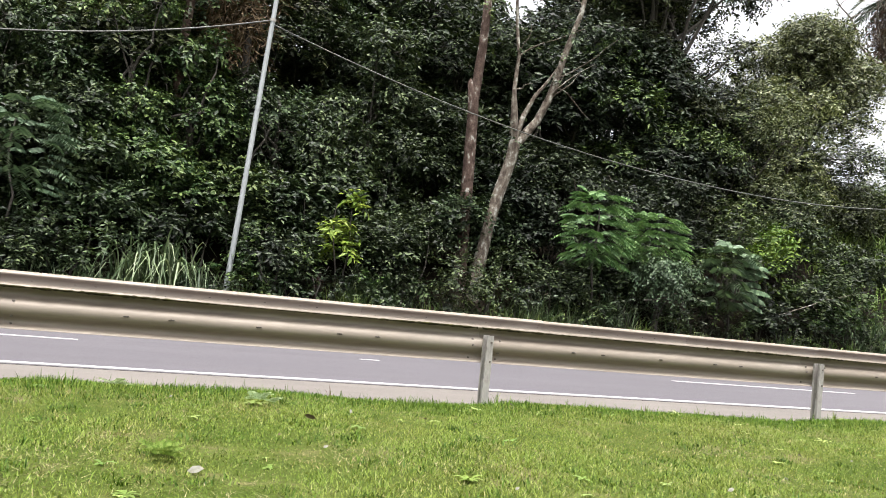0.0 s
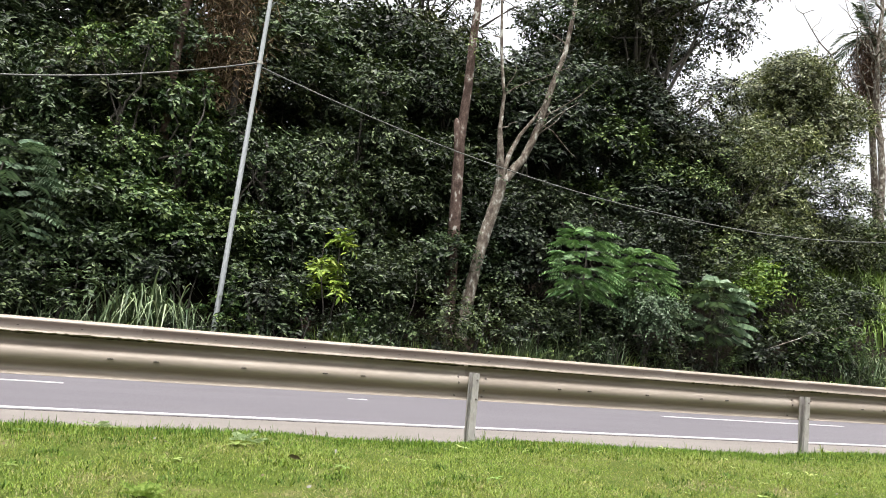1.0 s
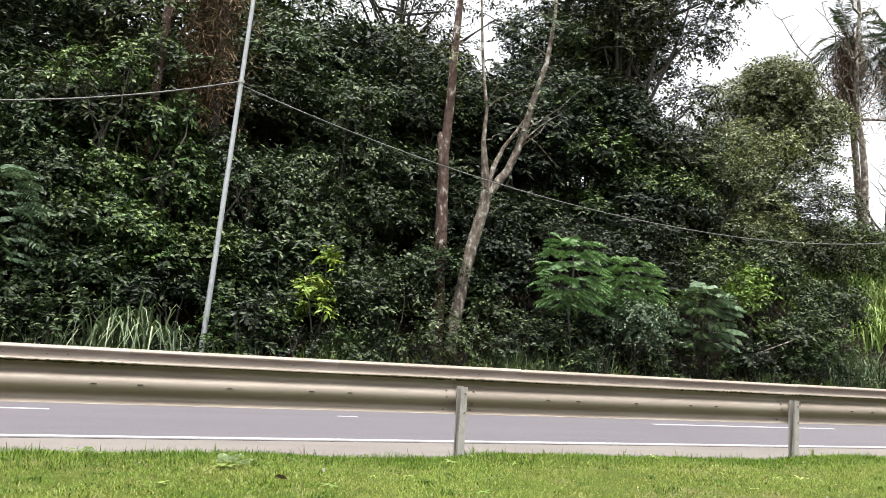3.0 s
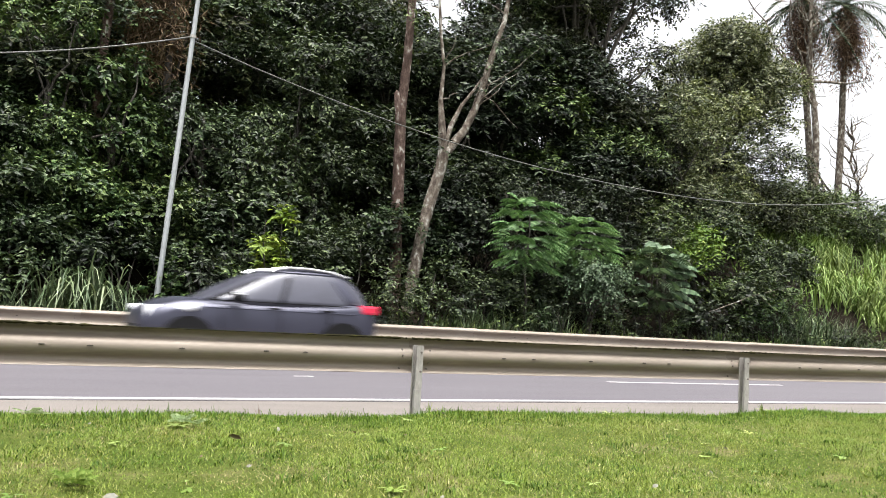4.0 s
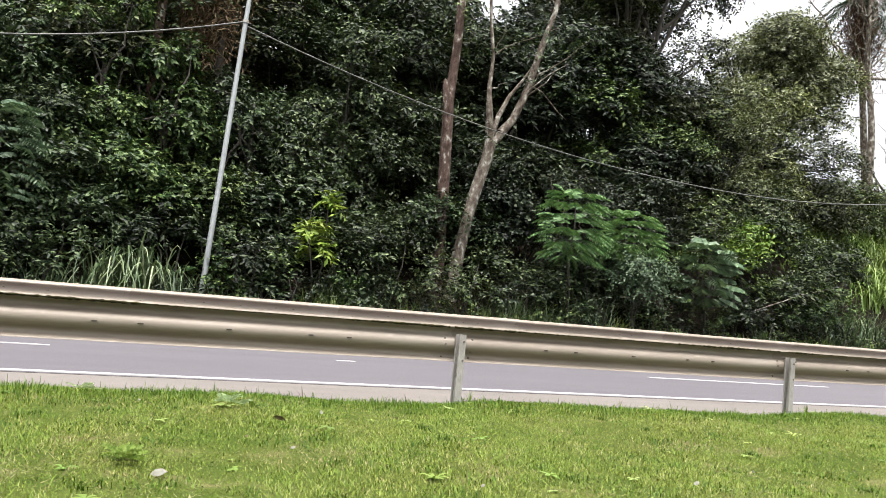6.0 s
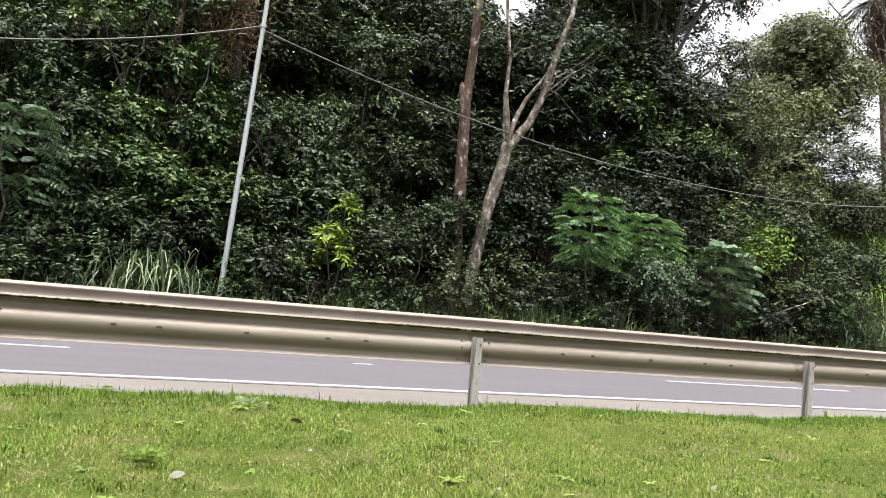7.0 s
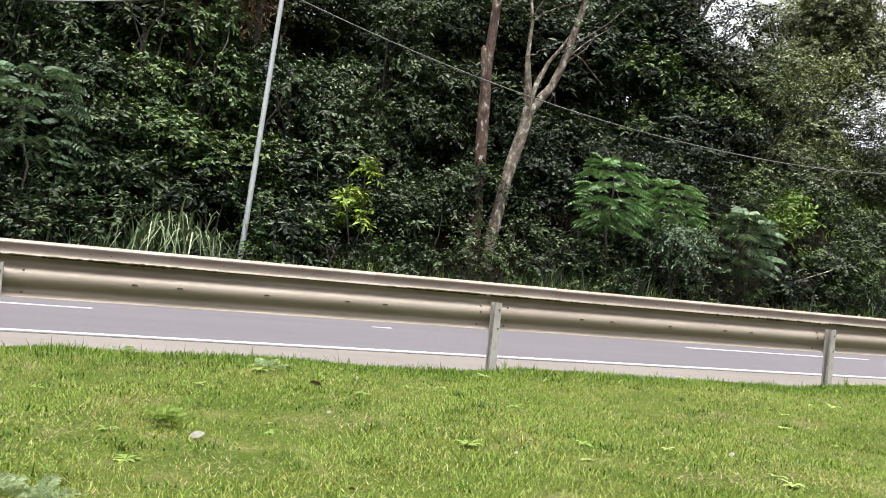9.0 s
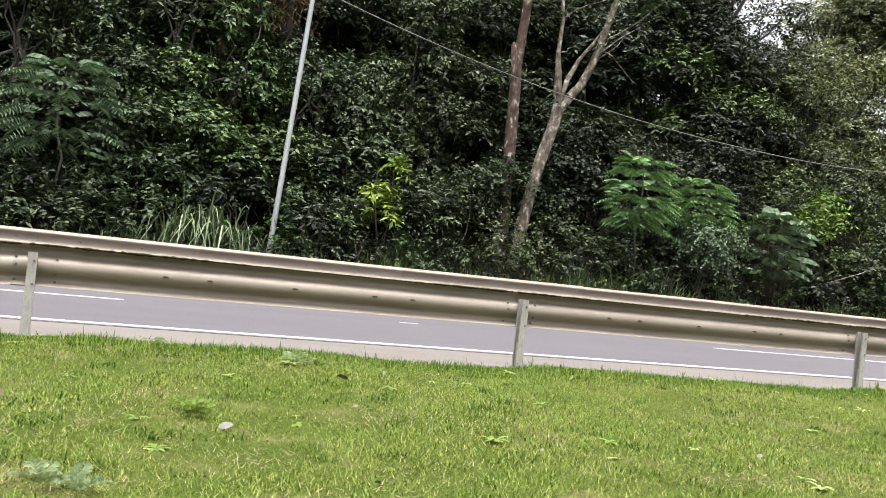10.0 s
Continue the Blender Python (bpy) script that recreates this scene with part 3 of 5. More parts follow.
def wood_specials():
    rng = np.random.default_rng(23)
    # two leaning bare trunks with the fork
    t1 = empty("tree", pose(5.75, 12.6, 0.9), "brown-barked slender tree with a tall bare trunk", "tree", "trees of the wood")
    main = [(-0.06, 0, 0), (-0.07, 0, 1.1), (-0.11, 0, 2.95), (-0.14, 0, 4.3), (-0.16, 0, 5.0), (-0.06, 0, 6.3), (-0.03, 0, 7.58), (0.12, 0.1, 9.4), (0.3, 0.2, 11.6)]
    v = [tube(main, [0.18, 0.16, 0.14, 0.13, 0.125, 0.11, 0.095, 0.07, 0.04], 12, 0.1, rng),
         tube([(-0.16, 0, 4.45), (-0.24, -0.03, 4.95), (-0.31, -0.05, 5.42), (-0.32, -0.05, 5.5)], [0.1, 0.085, 0.07, 0.012], 9, 0.1, rng)]
    raw("trunk", *merge(v), M_BARK_BROWN, t1, True)
    bl = [((0.1, 0, 6.4), (0.35, 0.3, 0.35)), ((-0.1, 0, 7.2), (0.3, 0.3, 0.5)), ((0.2, 0.3, 11), (1.2, 1, 0.9)), ((-0.6, 0.3, 10.2), (0.9, 0.8, 0.6))]
    raw("crown", *crown(rng, bl, 14, 9, 0.4, 0.11, 0.05), M_LEAF_LIGHT, t1)
    t2 = empty("tree", pose(5.82, 12.3, 0.4), "grey lichen-spotted leaning tree forked halfway up", "tree", "trees of the wood")
    stem = [(0.03, 0, 0), (0.07, 0, 0.47), (0.2, 0, 1.56), (0.34, 0, 2.4), (0.51, 0, 3.23), (0.79, 0, 4.22), (0.86, 0, 4.62)]
    right = [(0.84, 0, 4.5), (1.12, 0, 4.88), (1.4, 0, 5.24), (1.68, 0, 5.85), (1.86, 0, 6.39), (2.09, 0.05, 7.16), (2.47, 0.1, 8.26), (2.7, 0.2, 9.4), (2.85, 0.3, 10.6)]
    left = [(0.84, 0, 4.5), (0.78, 0, 4.95), (0.75, 0, 5.35), (0.7, 0.02, 5.9), (0.76, 0.05, 6.75), (0.66, 0.1, 7.5), (0.58, 0.1, 8.2), (0.5, 0.15, 9.6)]
    mid = [(0.86, 0, 4.75), (1.02, 0, 5.3), (1.24, -0.05, 5.8), (1.57, -0.1, 6.27), (1.75, -0.15, 6.6)]
    arm = [(1.72, -0.05, 6.2), (2.1, -0.15, 6.05), (2.6, -0.2, 5.6), (2.85, -0.2, 5.45)]
    v = [tube(stem, [0.18, 0.17, 0.155, 0.145, 0.14, 0.14, 0.15], 12, 0.09, rng), tube(right, [0.12, 0.11, 0.1, 0.09, 0.085, 0.08, 0.065, 0.05, 0.03], 10, 0.08, rng),
         tube(left, [0.11, 0.1, 0.085, 0.055, 0.045, 0.04, 0.035, 0.02], 9, 0.08, rng), tube(mid, [0.075, 0.07, 0.05, 0.035, 0.02], 8), tube(arm, [0.022, 0.018, 0.012, 0.006], 5)]
    for _ in range(16):
        s = np.array(right[rng.integers(3, 9)] if rng.random() < 0.6 else left[rng.integers(3, 8)])
        v.append(tube(bent_path(rng, s, s + np.array([rng.normal(0.2, 0.5), rng.normal(0, 0.3), rng.uniform(0.1, 1.0)]), 6, 0.15), np.linspace(0.022, 0.006, 6), 5))
    raw("trunk", *merge(v), M_BARK, t2, True)
    bl = [((2.0, 0, 7.4), (0.7, 0.4, 0.3)), ((2.9, 0, 7.6), (0.6, 0.4, 0.25)), ((1.3, 0, 6.9), (0.5, 0.4, 0.2)), ((2.5, 0, 6.2), (0.6, 0.3, 0.2)), ((2.7, 0.2, 9.0), (0.9, 0.6, 0.5)), ((0.75, 0, 4.6), (0.25, 0.22, 0.3))]
    raw("crown", *crown(rng, bl, 15, 9, 0.45, 0.13, 0.05), M_LEAF, t2)
    # thin crown with sky showing through it
    bl = [((rng.uniform(-3.0, 3.2), rng.uniform(-1, 1), rng.uniform(5.0, 9.0)), (rng.uniform(0.5, 0.9), 0.6, 0.5)) for _ in range(26)]
    tree(rng, 8.2, 21.5, 10, 0.13, bl, M_LEAF_SHADED, M_BARK_DARK, "thin-crowned tree with sky showing between its leaves", 6, 7, 0.17)
    # curtains of climbers
    for x, y, h, w, m in ((-3.3, 13.4, 4.2, 1.3, M_LEAF), (-2.3, 13.2, 5.2, 1.5, M_LEAF_LIGHT), (-1.1, 13.3, 4.6, 1.5, M_LEAF_LIGHT), (0.9, 13.5, 4.2, 1.4, M_LEAF), (3.3, 13.6, 5.6, 1.7, M_LEAF), (2.1, 13.2, 3.6, 1.2, M_LEAF), (-5.0, 13.4, 4.4, 1.4, M_LEAF)):
        climber_tree(rng, x, y, h, w, m, "tree trunk curtained with light climbing leaves" if m is M_LEAF_LIGHT else "tree trunk curtained with green climbing leaves")
    # broad dark tree above the fern plants
    bl = []
    for _ in range(46):
        bz, r = rng.uniform(2.8, 11.2), rng.uniform(0.6, 1.1)
        bl.append(((rng.uniform(-3.0, 1.0 + 0.24 * bz), rng.uniform(-1.6, 1.2), bz), (r * 1.25, r, r * 0.7)))
    tree(rng, 14.2, 16.8, 11, 0.2, bl, M_LEAF_OLIVE, M_BARK_DARK, "broad dark olive tree with a dense hanging crown", 17, 10, 0.16)
    # rounded pale tree against the sky
    bl = []
    for _ in range(74):
        a, e = rng.uniform(0, 2 * math.pi), rng.uniform(-0.45, 1.0)
        q = math.sqrt(max(0, 1 - e * e)) if e > 0 else 1.0
        r = rng.uniform(0.45, 0.85)
        bl.append(((math.cos(a) * q * 2.75, math.sin(a) * q * 2.3, 5.0 + e * 2.9 + 0.5 * math.cos(a) * (e < 0.3)), (r * 1.3, r, r * 0.7)))
    for _ in range(12):
        r = rng.uniform(0.5, 0.8)
        bl.append(((rng.uniform(-1.9, 1.7), rng.uniform(-2.2, -1.2), rng.uniform(5.4, 7.4)), (r * 1.3, r, r * 0.7)))
    tree(rng, 23.3, 20.0, 7, 0.2, bl, M_LEAF_PALE, M_BARK_DARK, "rounded tree with pale shiny leaves, highlights coloured in, against the sky", 12, 9, 0.16, twig=0.55, lower=-0.7)
    # added dark leaves that stand for the rounded tree's shaded inside
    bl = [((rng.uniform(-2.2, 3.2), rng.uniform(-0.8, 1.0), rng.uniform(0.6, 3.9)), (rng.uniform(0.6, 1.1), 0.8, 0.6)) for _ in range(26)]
    tree(rng, 21.6, 20.6, 5, 0.16, bl, M_LEAF_SHADED, M_BARK_DARK, "added dark leaf mass standing for shade inside the rounded tree", 15, 8, 0.17)
    bl = [((rng.uniform(-2.8, 3.2), rng.uniform(-1.5, 1), rng.uniform(0.6, 3.4)), (rng.uniform(0.8, 1.3), 0.9, 0.7)) for _ in range(18)]
    tree(rng, 21.8, 17.6, 5, 0.14, bl, M_LEAF_OLIVE, M_BARK_DARK, "bushy olive tree below the rounded tree", 16, 9, 0.15)
    bl = [((rng.uniform(-3, 3), rng.uniform(-1.5, 1), rng.uniform(0.3, 2.2)), (rng.uniform(0.8, 1.3), 0.9, 0.7)) for _ in range(18)]
    tree(rng, 29.0, 19.5, 4, 0.12, bl, M_LEAF_LIGHT, M_BARK_DARK, "light green thicket tree on the bank", 16, 9, 0.15)
    for k in range(9):
        bl = [((rng.uniform(-3, 3), rng.uniform(-2, 2), rng.uniform(0.3, 2.6)), (rng.uniform(1.0, 1.8), 1.2, 0.8)) for _ in range(10)]
        tree(rng, 26 + k * 5.5, 30 + rng.uniform(-2, 4), 5, 0.15, bl, M_LEAF_OLIVE, M_BARK_DARK, "distant tree behind the bank", 6, 7, 0.24)


wood_specials()


# ---------------------------------------------------------------- plants that stand out
def blades(rng, base, height, width, lean, seg=4, droop=0.6):
    """Long arching blades: one strip each, seg segments, pointed."""
    n = len(base)
    a = rng.uniform(0, 2 * np.pi, n)
    way = np.stack([np.cos(a), np.sin(a), np.zeros(n)], 1)
    side = np.stack([-np.sin(a), np.cos(a), np.zeros(n)], 1)
    s = np.linspace(0, 1, seg + 1)
    out = lean[:, None] * (s[None, :] ** 1.8)
    up = height[:, None] * (s[None, :] - droop * 0.5 * s[None, :] ** 3 * (lean / (height + 1e-6))[:, None])
    mid = base[:, None, :] + way[:, None, :] * out[..., None] + np.array([0, 0, 1.0]) * up[..., None]
    w = width[:, None] * (1 - s[None, :] ** 3 * 0.96) * 0.5
    l, r = mid - side[:, None, :] * w[..., None], mid + side[:, None, :] * w[..., None]
    v = np.stack([l, r], 2).reshape(n, -1, 3)
    q = []
    for i in range(seg):
        q.append([2 * i, 2 * i + 1, 2 * i + 3, 2 * i + 2])
    q = np.array(q)
    f = (np.arange(n)[:, None, None] * (2 * (seg + 1)) + q[None]).reshape(-1, 4)
    return v.reshape(-1, 3), f


def tuft(rng, x, y, n, spread, h, w, material, label, name="grass_tuft", lean=0.6, category="grass", droop=1.0):
    gz = float(ground_z(x, y)) - 0.03
    b = np.stack([rng.normal(0, spread, n), rng.normal(0, spread * 0.5, n), np.zeros(n)], 1)
    b[:, 2] = ground_z(x + b[:, 0], y + b[:, 1]) - gz - 0.03
    hh = h * rng.uniform(0.55, 1.15, n)
    ob = raw(name, *blades(rng, b, hh, w * rng.uniform(0.6, 1.2, n), lean * hh * rng.uniform(0.3, 1.2, n), 5, droop), material)
    ob.matrix_basis = pose(x, y, gz)
    return tagged(ob, label, category, "grass tufts on the bank", "stuff")


def pinnate(rng, base, direc, length, pairs, leaflet_l, leaflet_w, droop=0.35, hang=0.7):
    """Feather leaves: leaflets in rows on either side of an arching midrib."""
    t = len(base)
    s = np.linspace(0.15, 1.0, pairs)
    side = unit(np.cross(direc, np.array([0, 0, 1.0])))
    up = unit(np.cross(side, direc))
    p = base[:, None, :] + direc[:, None, :] * (length[:, None] * s[None, :])[..., None]
    p[..., 2] -= droop * length[:, None] * s[None, :] ** 2
    out = []
    size = np.sin(np.clip(s, 0, 1) * np.pi * 0.85 + 0.25)[None, :, None]
    for sg in (1.0, -1.0):
        d = unit(side[:, None, :] * sg + direc[:, None, :] * 0.45 + np.array([0, 0, -hang]) + rng.normal(0, 0.06, p.shape))
        w = unit(direc[:, None, :] + np.zeros(p.shape))
        ll = leaflet_l * size
        lw = leaflet_w * size
        out.append(np.stack([p, p + d * ll * 0.5 + w * lw * 0.5 + up[:, None, :] * 0.01, p + d * ll - up[:, None, :] * ll * 0.08, p + d * ll * 0.5 - w * lw * 0.5], 2).reshape(-1, 3))
    v = np.concatenate(out)
    q = np.arange(len(v) // 4)[:, None] * 4
    return v, np.concatenate([q + np.array([[0, 1, 2]]), q + np.array([[0, 2, 3]])])


def feather_plant(rng, x, y, z_lo, z_hi, w, n, length, leaflet, material, label, fat=0.28, stem_r=0.035):
    gz = float(ground_z(x, y)) - 0.05
    ob = empty("feather_leaf_plant", pose(x, y, gz), label, "plant", "feather-leaved plants")
    raw("stem", *tube(bent_path(rng, (0, 0, 0), (0, -0.1, z_hi - gz - 0.2), 7, 0.15), np.linspace(stem_r, stem_r * 0.4, 7), 7), M_BARK_DARK, ob, True)
    a = rng.uniform(0, 2 * np.pi, n)
    z = z_lo + (z_hi - z_lo) * (rng.integers(0, 6, n) / 5 + rng.normal(0, 0.035, n)) - gz
    rel = (z - z.min()) / (np.ptp(z) + 1e-6)
    rad = w * (0.25 + 0.35 * np.sin(np.pi * (0.25 + 0.7 * rel)))
    base = np.stack([np.cos(a) * rad * 0.45, np.sin(a) * rad * 0.35, z], 1)
    way = unit(np.stack([np.cos(a), np.sin(a) - 0.6, 0.15 + 0.5 * rel + rng.normal(0, 0.15, n)], 1))
    raw("foliage", *pinnate(rng, base, way, length * rng.uniform(0.7, 1.2, n), 10, leaflet, leaflet * fat, 0.55), material, ob)
    return ob


def standouts():
    rng = np.random.default_rng(41)
    feather_plant(rng, 8.55, 11.3, 2.4, 3.85, 1.7, 170, 0.62, 0.2, M_FERN, "tiered bright green feather-leaved sapling")
    feather_plant(rng, 10.4, 11.3, 2.6, 3.55, 1.8, 220, 0.5, 0.16, M_FERN, "round feather-leaved bush with small leaflets")
    shrub(rng, 10.3, 11.0, 2.3, 1.35, M_LEAF_GREY, "hanging mound of small round grey-green leaves", 120, 9, 0.085, 0.6, 0.4, 0.7, flat=0.3, lo=0.45)
    feather_plant(rng, 12.75, 11.2, 1.7, 3.0, 1.5, 60, 0.6, 0.3, M_FERN_GREY, "plant with large drooping lobed green leaves", 0.55)
    shrub(rng, 12.4, 11.5, 2.6, 1.0, M_LEAF_LIGHT, "light green leafy shrub behind lobed leaves", 40, 8, 0.13, 0.42)
    shrub(rng, 2.25, 11.2, 2.75, 0.75, M_LEAF_YELLOW, "thin yellow-green sapling with bright leaves", 75, 7, 0.19, 0.38, 0.35, 0.3, 2, lo=0.48)
    shrub(rng, 14.2, 11.6, 3.5, 1.15, M_LEAF_YELLOW, "yellow-green shrub with sunlit young leaves", 34, 8, 0.14, 0.4, lo=0.55)
    shrub(rng, 13.5, 11.9, 3.9, 1.1, M_LEAF_LIGHT, "light green shrub with young leaves", 36, 8, 0.12, 0.42)
    shrub(rng, 16.6, 11.7, 2.6, 1.6, M_LEAF, "dark leafy bush beside yellow-green shrub", 40, 8, 0.15, 0.42)
    feather_plant(rng, -4.25, 11.6, 2.4, 3.9, 2.1, 110, 0.75, 0.22, M_FERN_GREY, "feather-leaved sapling with spreading pale leaves", 0.34)
    shrub(rng, 5.4, 11.1, 1.9, 1.4, M_LEAF, "low leafy bush in front of two trunks", 44, 9, 0.11, 0.45)
    shrub(rng, 3.95, 11.5, 2.4, 1.6, M_LEAF, "round dark green bush of small leaves", 46, 9, 0.11, 0.45)
    shrub(rng, 7.6, 11.6, 1.6, 1.3, M_LEAF_SHADED, "dark bush under the forked tree", 44, 8, 0.11, 0.45)
    shrub(rng, 9.4, 11.5, 1.0, 1.4, M_LEAF_OLIVE, "low olive bush with fine leaves", 50, 9, 0.09, 0.4)
    shrub(rng, -3.0, 12.4, 2.4, 1.8, M_LEAF, "broad-leaved green bush above the reeds", 40, 8, 0.17, 0.5)
    shrub(rng, -1.2, 12.6, 2.9, 1.7, M_LEAF_LIGHT, "leafy light green bush above the reeds", 40, 8, 0.15, 0.5)
    for x, y, h in ((-6.3, 11.4, 1.6), (-5.2, 11.3, 1.3), (-4.4, 11.5, 1.7), (-3.5, 11.5, 1.2), (3.4, 11.4, 1.5), (0.9, 11.4, 1.7), (1.5, 12.2, 2.4), (8.3, 11.9, 1.3), (11.8, 11.7, 1.3), (9.2, 12.1, 1.6), (9.9, 12.2, 1.5), (11.3, 12.3, 1.7), (10.6, 12.6, 1.9), (8.7, 12.4, 1.5), (-5.6, 12.2, 2.0), (0.4, 12.3, 2.2), (-3.2, 11.3, 1.2), (-2.7, 12.0, 1.7), (-2.0, 12.2, 1.6), (-0.6, 12.1, 1.8), (-4.0, 11.2, 1.1)):
        shrub(rng, x, y, h, 1.3, M_LEAF if rng.random() < 0.6 else M_LEAF_SHADED, "leafy green bush at the foot of the wood", 46, 8, rng.uniform(0.11, 0.16), 0.46)
    # reeds and grasses
    for x, y, n, sp, h in ((-1.75, 11.4, 110, 0.3, 1.75), (-1.25, 11.3, 100, 0.3, 1.6), (-0.75, 11.3, 70, 0.28, 1.3), (-2.6, 11.3, 50, 0.35, 0.8), (-0.3, 11.3, 40, 0.25, 0.9)):
        tuft(rng, x, y, n, sp, h * 1.15, 0.04, M_REED, "clump of tall arching reed grass", "reed_clump", 0.55, droop=4.2)
    for x, h in ((2.9, 0.9), (7.8, 0.8), (8.6, 0.8), (9.4, 0.9), (18.3, 1.3), (19.2, 1.2), (20.2, 1.0), (7.0, 0.7), (3.4, 0.8)):
        tuft(rng, x, 11.3, 150, 0.4, h + 0.25, 0.03, M_REED, "tuft of long arching grass behind the rail")
    for x, h in ((6.5, 0.75), (7.1, 0.85), (7.7, 0.8), (8.3, 0.7), (15.2, 0.9), (15.9, 1.0), (2.5, 0.8)):
        tuft(rng, x, 11.0, 130, 0.3, h, 0.03, M_BANKGRASS, "tuft of bright arching grass behind the rail", lean=0.7, droop=2.6)
    for k in range(70):
        x = -9 + k * 0.62 + rng.uniform(-0.2, 0.2)
        tuft(rng, x, rng.uniform(10.7, 11.2), 70, 0.28, rng.uniform(0.5, 0.95), 0.022, M_REED if k % 3 else M_BANKGRASS, "tuft of green grass behind the rail")
    for k in range(46):
        m = (M_LEAF, M_LEAF_SHADED, M_LEAF_LIGHT)[k % 3]
        shrub(rng, -9 + k * 0.85 + rng.uniform(-0.3, 0.3), rng.uniform(10.9, 11.3), rng.uniform(0.7, 1.3) * (0.6 if -12 < -9 + k * 0.85 < 0.2 else 1.0), rng.uniform(0.6, 0.9), m, "low leafy weed behind the guardrail", 40, 8, rng.uniform(0.09, 0.14), 0.42, 0.3, 0.25, 2, "weed", "weed")
    # bright grass slope
    for k in range(190):
        x, y = rng.uniform(19.5, 42), rng.uniform(11.3, 19.5)
        if y < 11.6 + max(0, 25.0 - x) * 0.9:
            continue
        tuft(rng, x, y, 80, 0.5, rng.uniform(0.9, 1.9), 0.055, M_BANKGRASS, "tuft of tall bright grass on the slope", "slope_grass", 0.75, droop=2.4)
    # broken reddish stump
    st = raw("stump", *tube([(0, 0, 0), (0.02, 0, 0.25), (0, 0, 0.5), (0.03, 0, 0.65), (0.05, 0, 0.72), (0.02, 0, 0.85)], [0.14, 0.11, 0.1, 0.09, 0.05, 0.012], 11, 0.35, rng), M_STUMP, None, True)
    st.matrix_basis = pose(1.85, 11.5, 0.5)
    tagged(st, "broken reddish-brown rotten stump", "stump")
    # dead branches
    for p0, p1 in (((14.3, 11.0, 1.5), (17.6, 11.3, 2.4)), ((12.4, 10.9, 1.6), (13.1, 11.2, 2.4)), ((9.9, 10.95, 1.5), (11.3, 11.2, 1.9))):
        pts = bent_path(rng, p0, p1, 9, 0.2)
        pieces = [tube(pts - pts[0], np.linspace(0.02, 0.006, 9), 6)]
        for j in (3, 5, 7):
            pieces.append(tube(bent_path(rng, pts[j] - pts[0], pts[j] - pts[0] + rng.normal(0, 0.25, 3), 4, 0.08), np.linspace(0.009, 0.003, 4), 4))
        db = raw("dead_branch", *merge(pieces), M_BARK, None, True)
        db.matrix_basis = Matrix.Translation(p0)
        tagged(db, "thin pale dead branch caught in the shrubs", "branch", "dead branches")
    # dead brown fronds hanging round a trunk
    ob = empty("dead_palm", pose(0.25, 13.6, 1.7), "dead palm wrapped in hanging brown fronds", "tree", "trees of the wood")
    raw("trunk", *tube([(0, 0, 0), (0, 0, 3), (-0.05, 0, 6), (0, 0, 9)], [0.1, 0.09, 0.085, 0.08], 9, 0.1, rng), M_BARK_DARK, ob, True)
    n = 420
    b = np.stack([rng.normal(-0.3, 0.35, n), rng.normal(0, 0.25, n), rng.uniform(4.9, 8.8, n)], 1)
    d = unit(np.stack([rng.normal(0, 0.25, n), rng.normal(0, 0.25, n), -np.ones(n)], 1))
    raw("frond", *leaves_on_twigs(rng, b, d, rng.uniform(0.5, 1.1, n), 9, 0.3, 0.03, 0.1, 0.1), M_DEAD, ob)
    ob = empty("tree", pose(-1.25, 13.3, 1.5), "reddish trunk half hidden by climbing leaves", "tree", "trees of the wood")
    raw("trunk", *tube([(0.1, 0, 0), (0, 0, 3), (0.05, 0, 5), (0.25, 0, 8.5)], [0.12, 0.11, 0.1, 0.09], 9, 0.1, rng), M_BARK_BROWN, ob, True)
    raw("climber", *crown(rng, [((0.05, -0.1, z), (0.4, 0.3, 0.5)) for z in (0.8, 1.5, 2.2, 2.9, 3.5, 5.8, 6.8)], 20, 9, 0.35, 0.13, 0.07), M_LEAF_LIGHT, ob)
    # thin pale stems in the thicket
    for x, z0, h in ((8.1, 1.2, 3.4), (9.7, 1.4, 3.6), (3.6, 1.3, 3.0)):
        s2 = raw("sapling", *tube(bent_path(rng, (0, 0, 0), (rng.normal(0.2, 0.35), 0.3, h), 8, 0.6), np.linspace(0.028, 0.006, 8), 6), M_BARK, None, True)
        s2.matrix_basis = pose(x, 12.55, float(ground_z(x, 12.55)) - 0.05)
        tagged(s2, "thin pale bare sapling stem", "sapling", "bare saplings")


standouts()


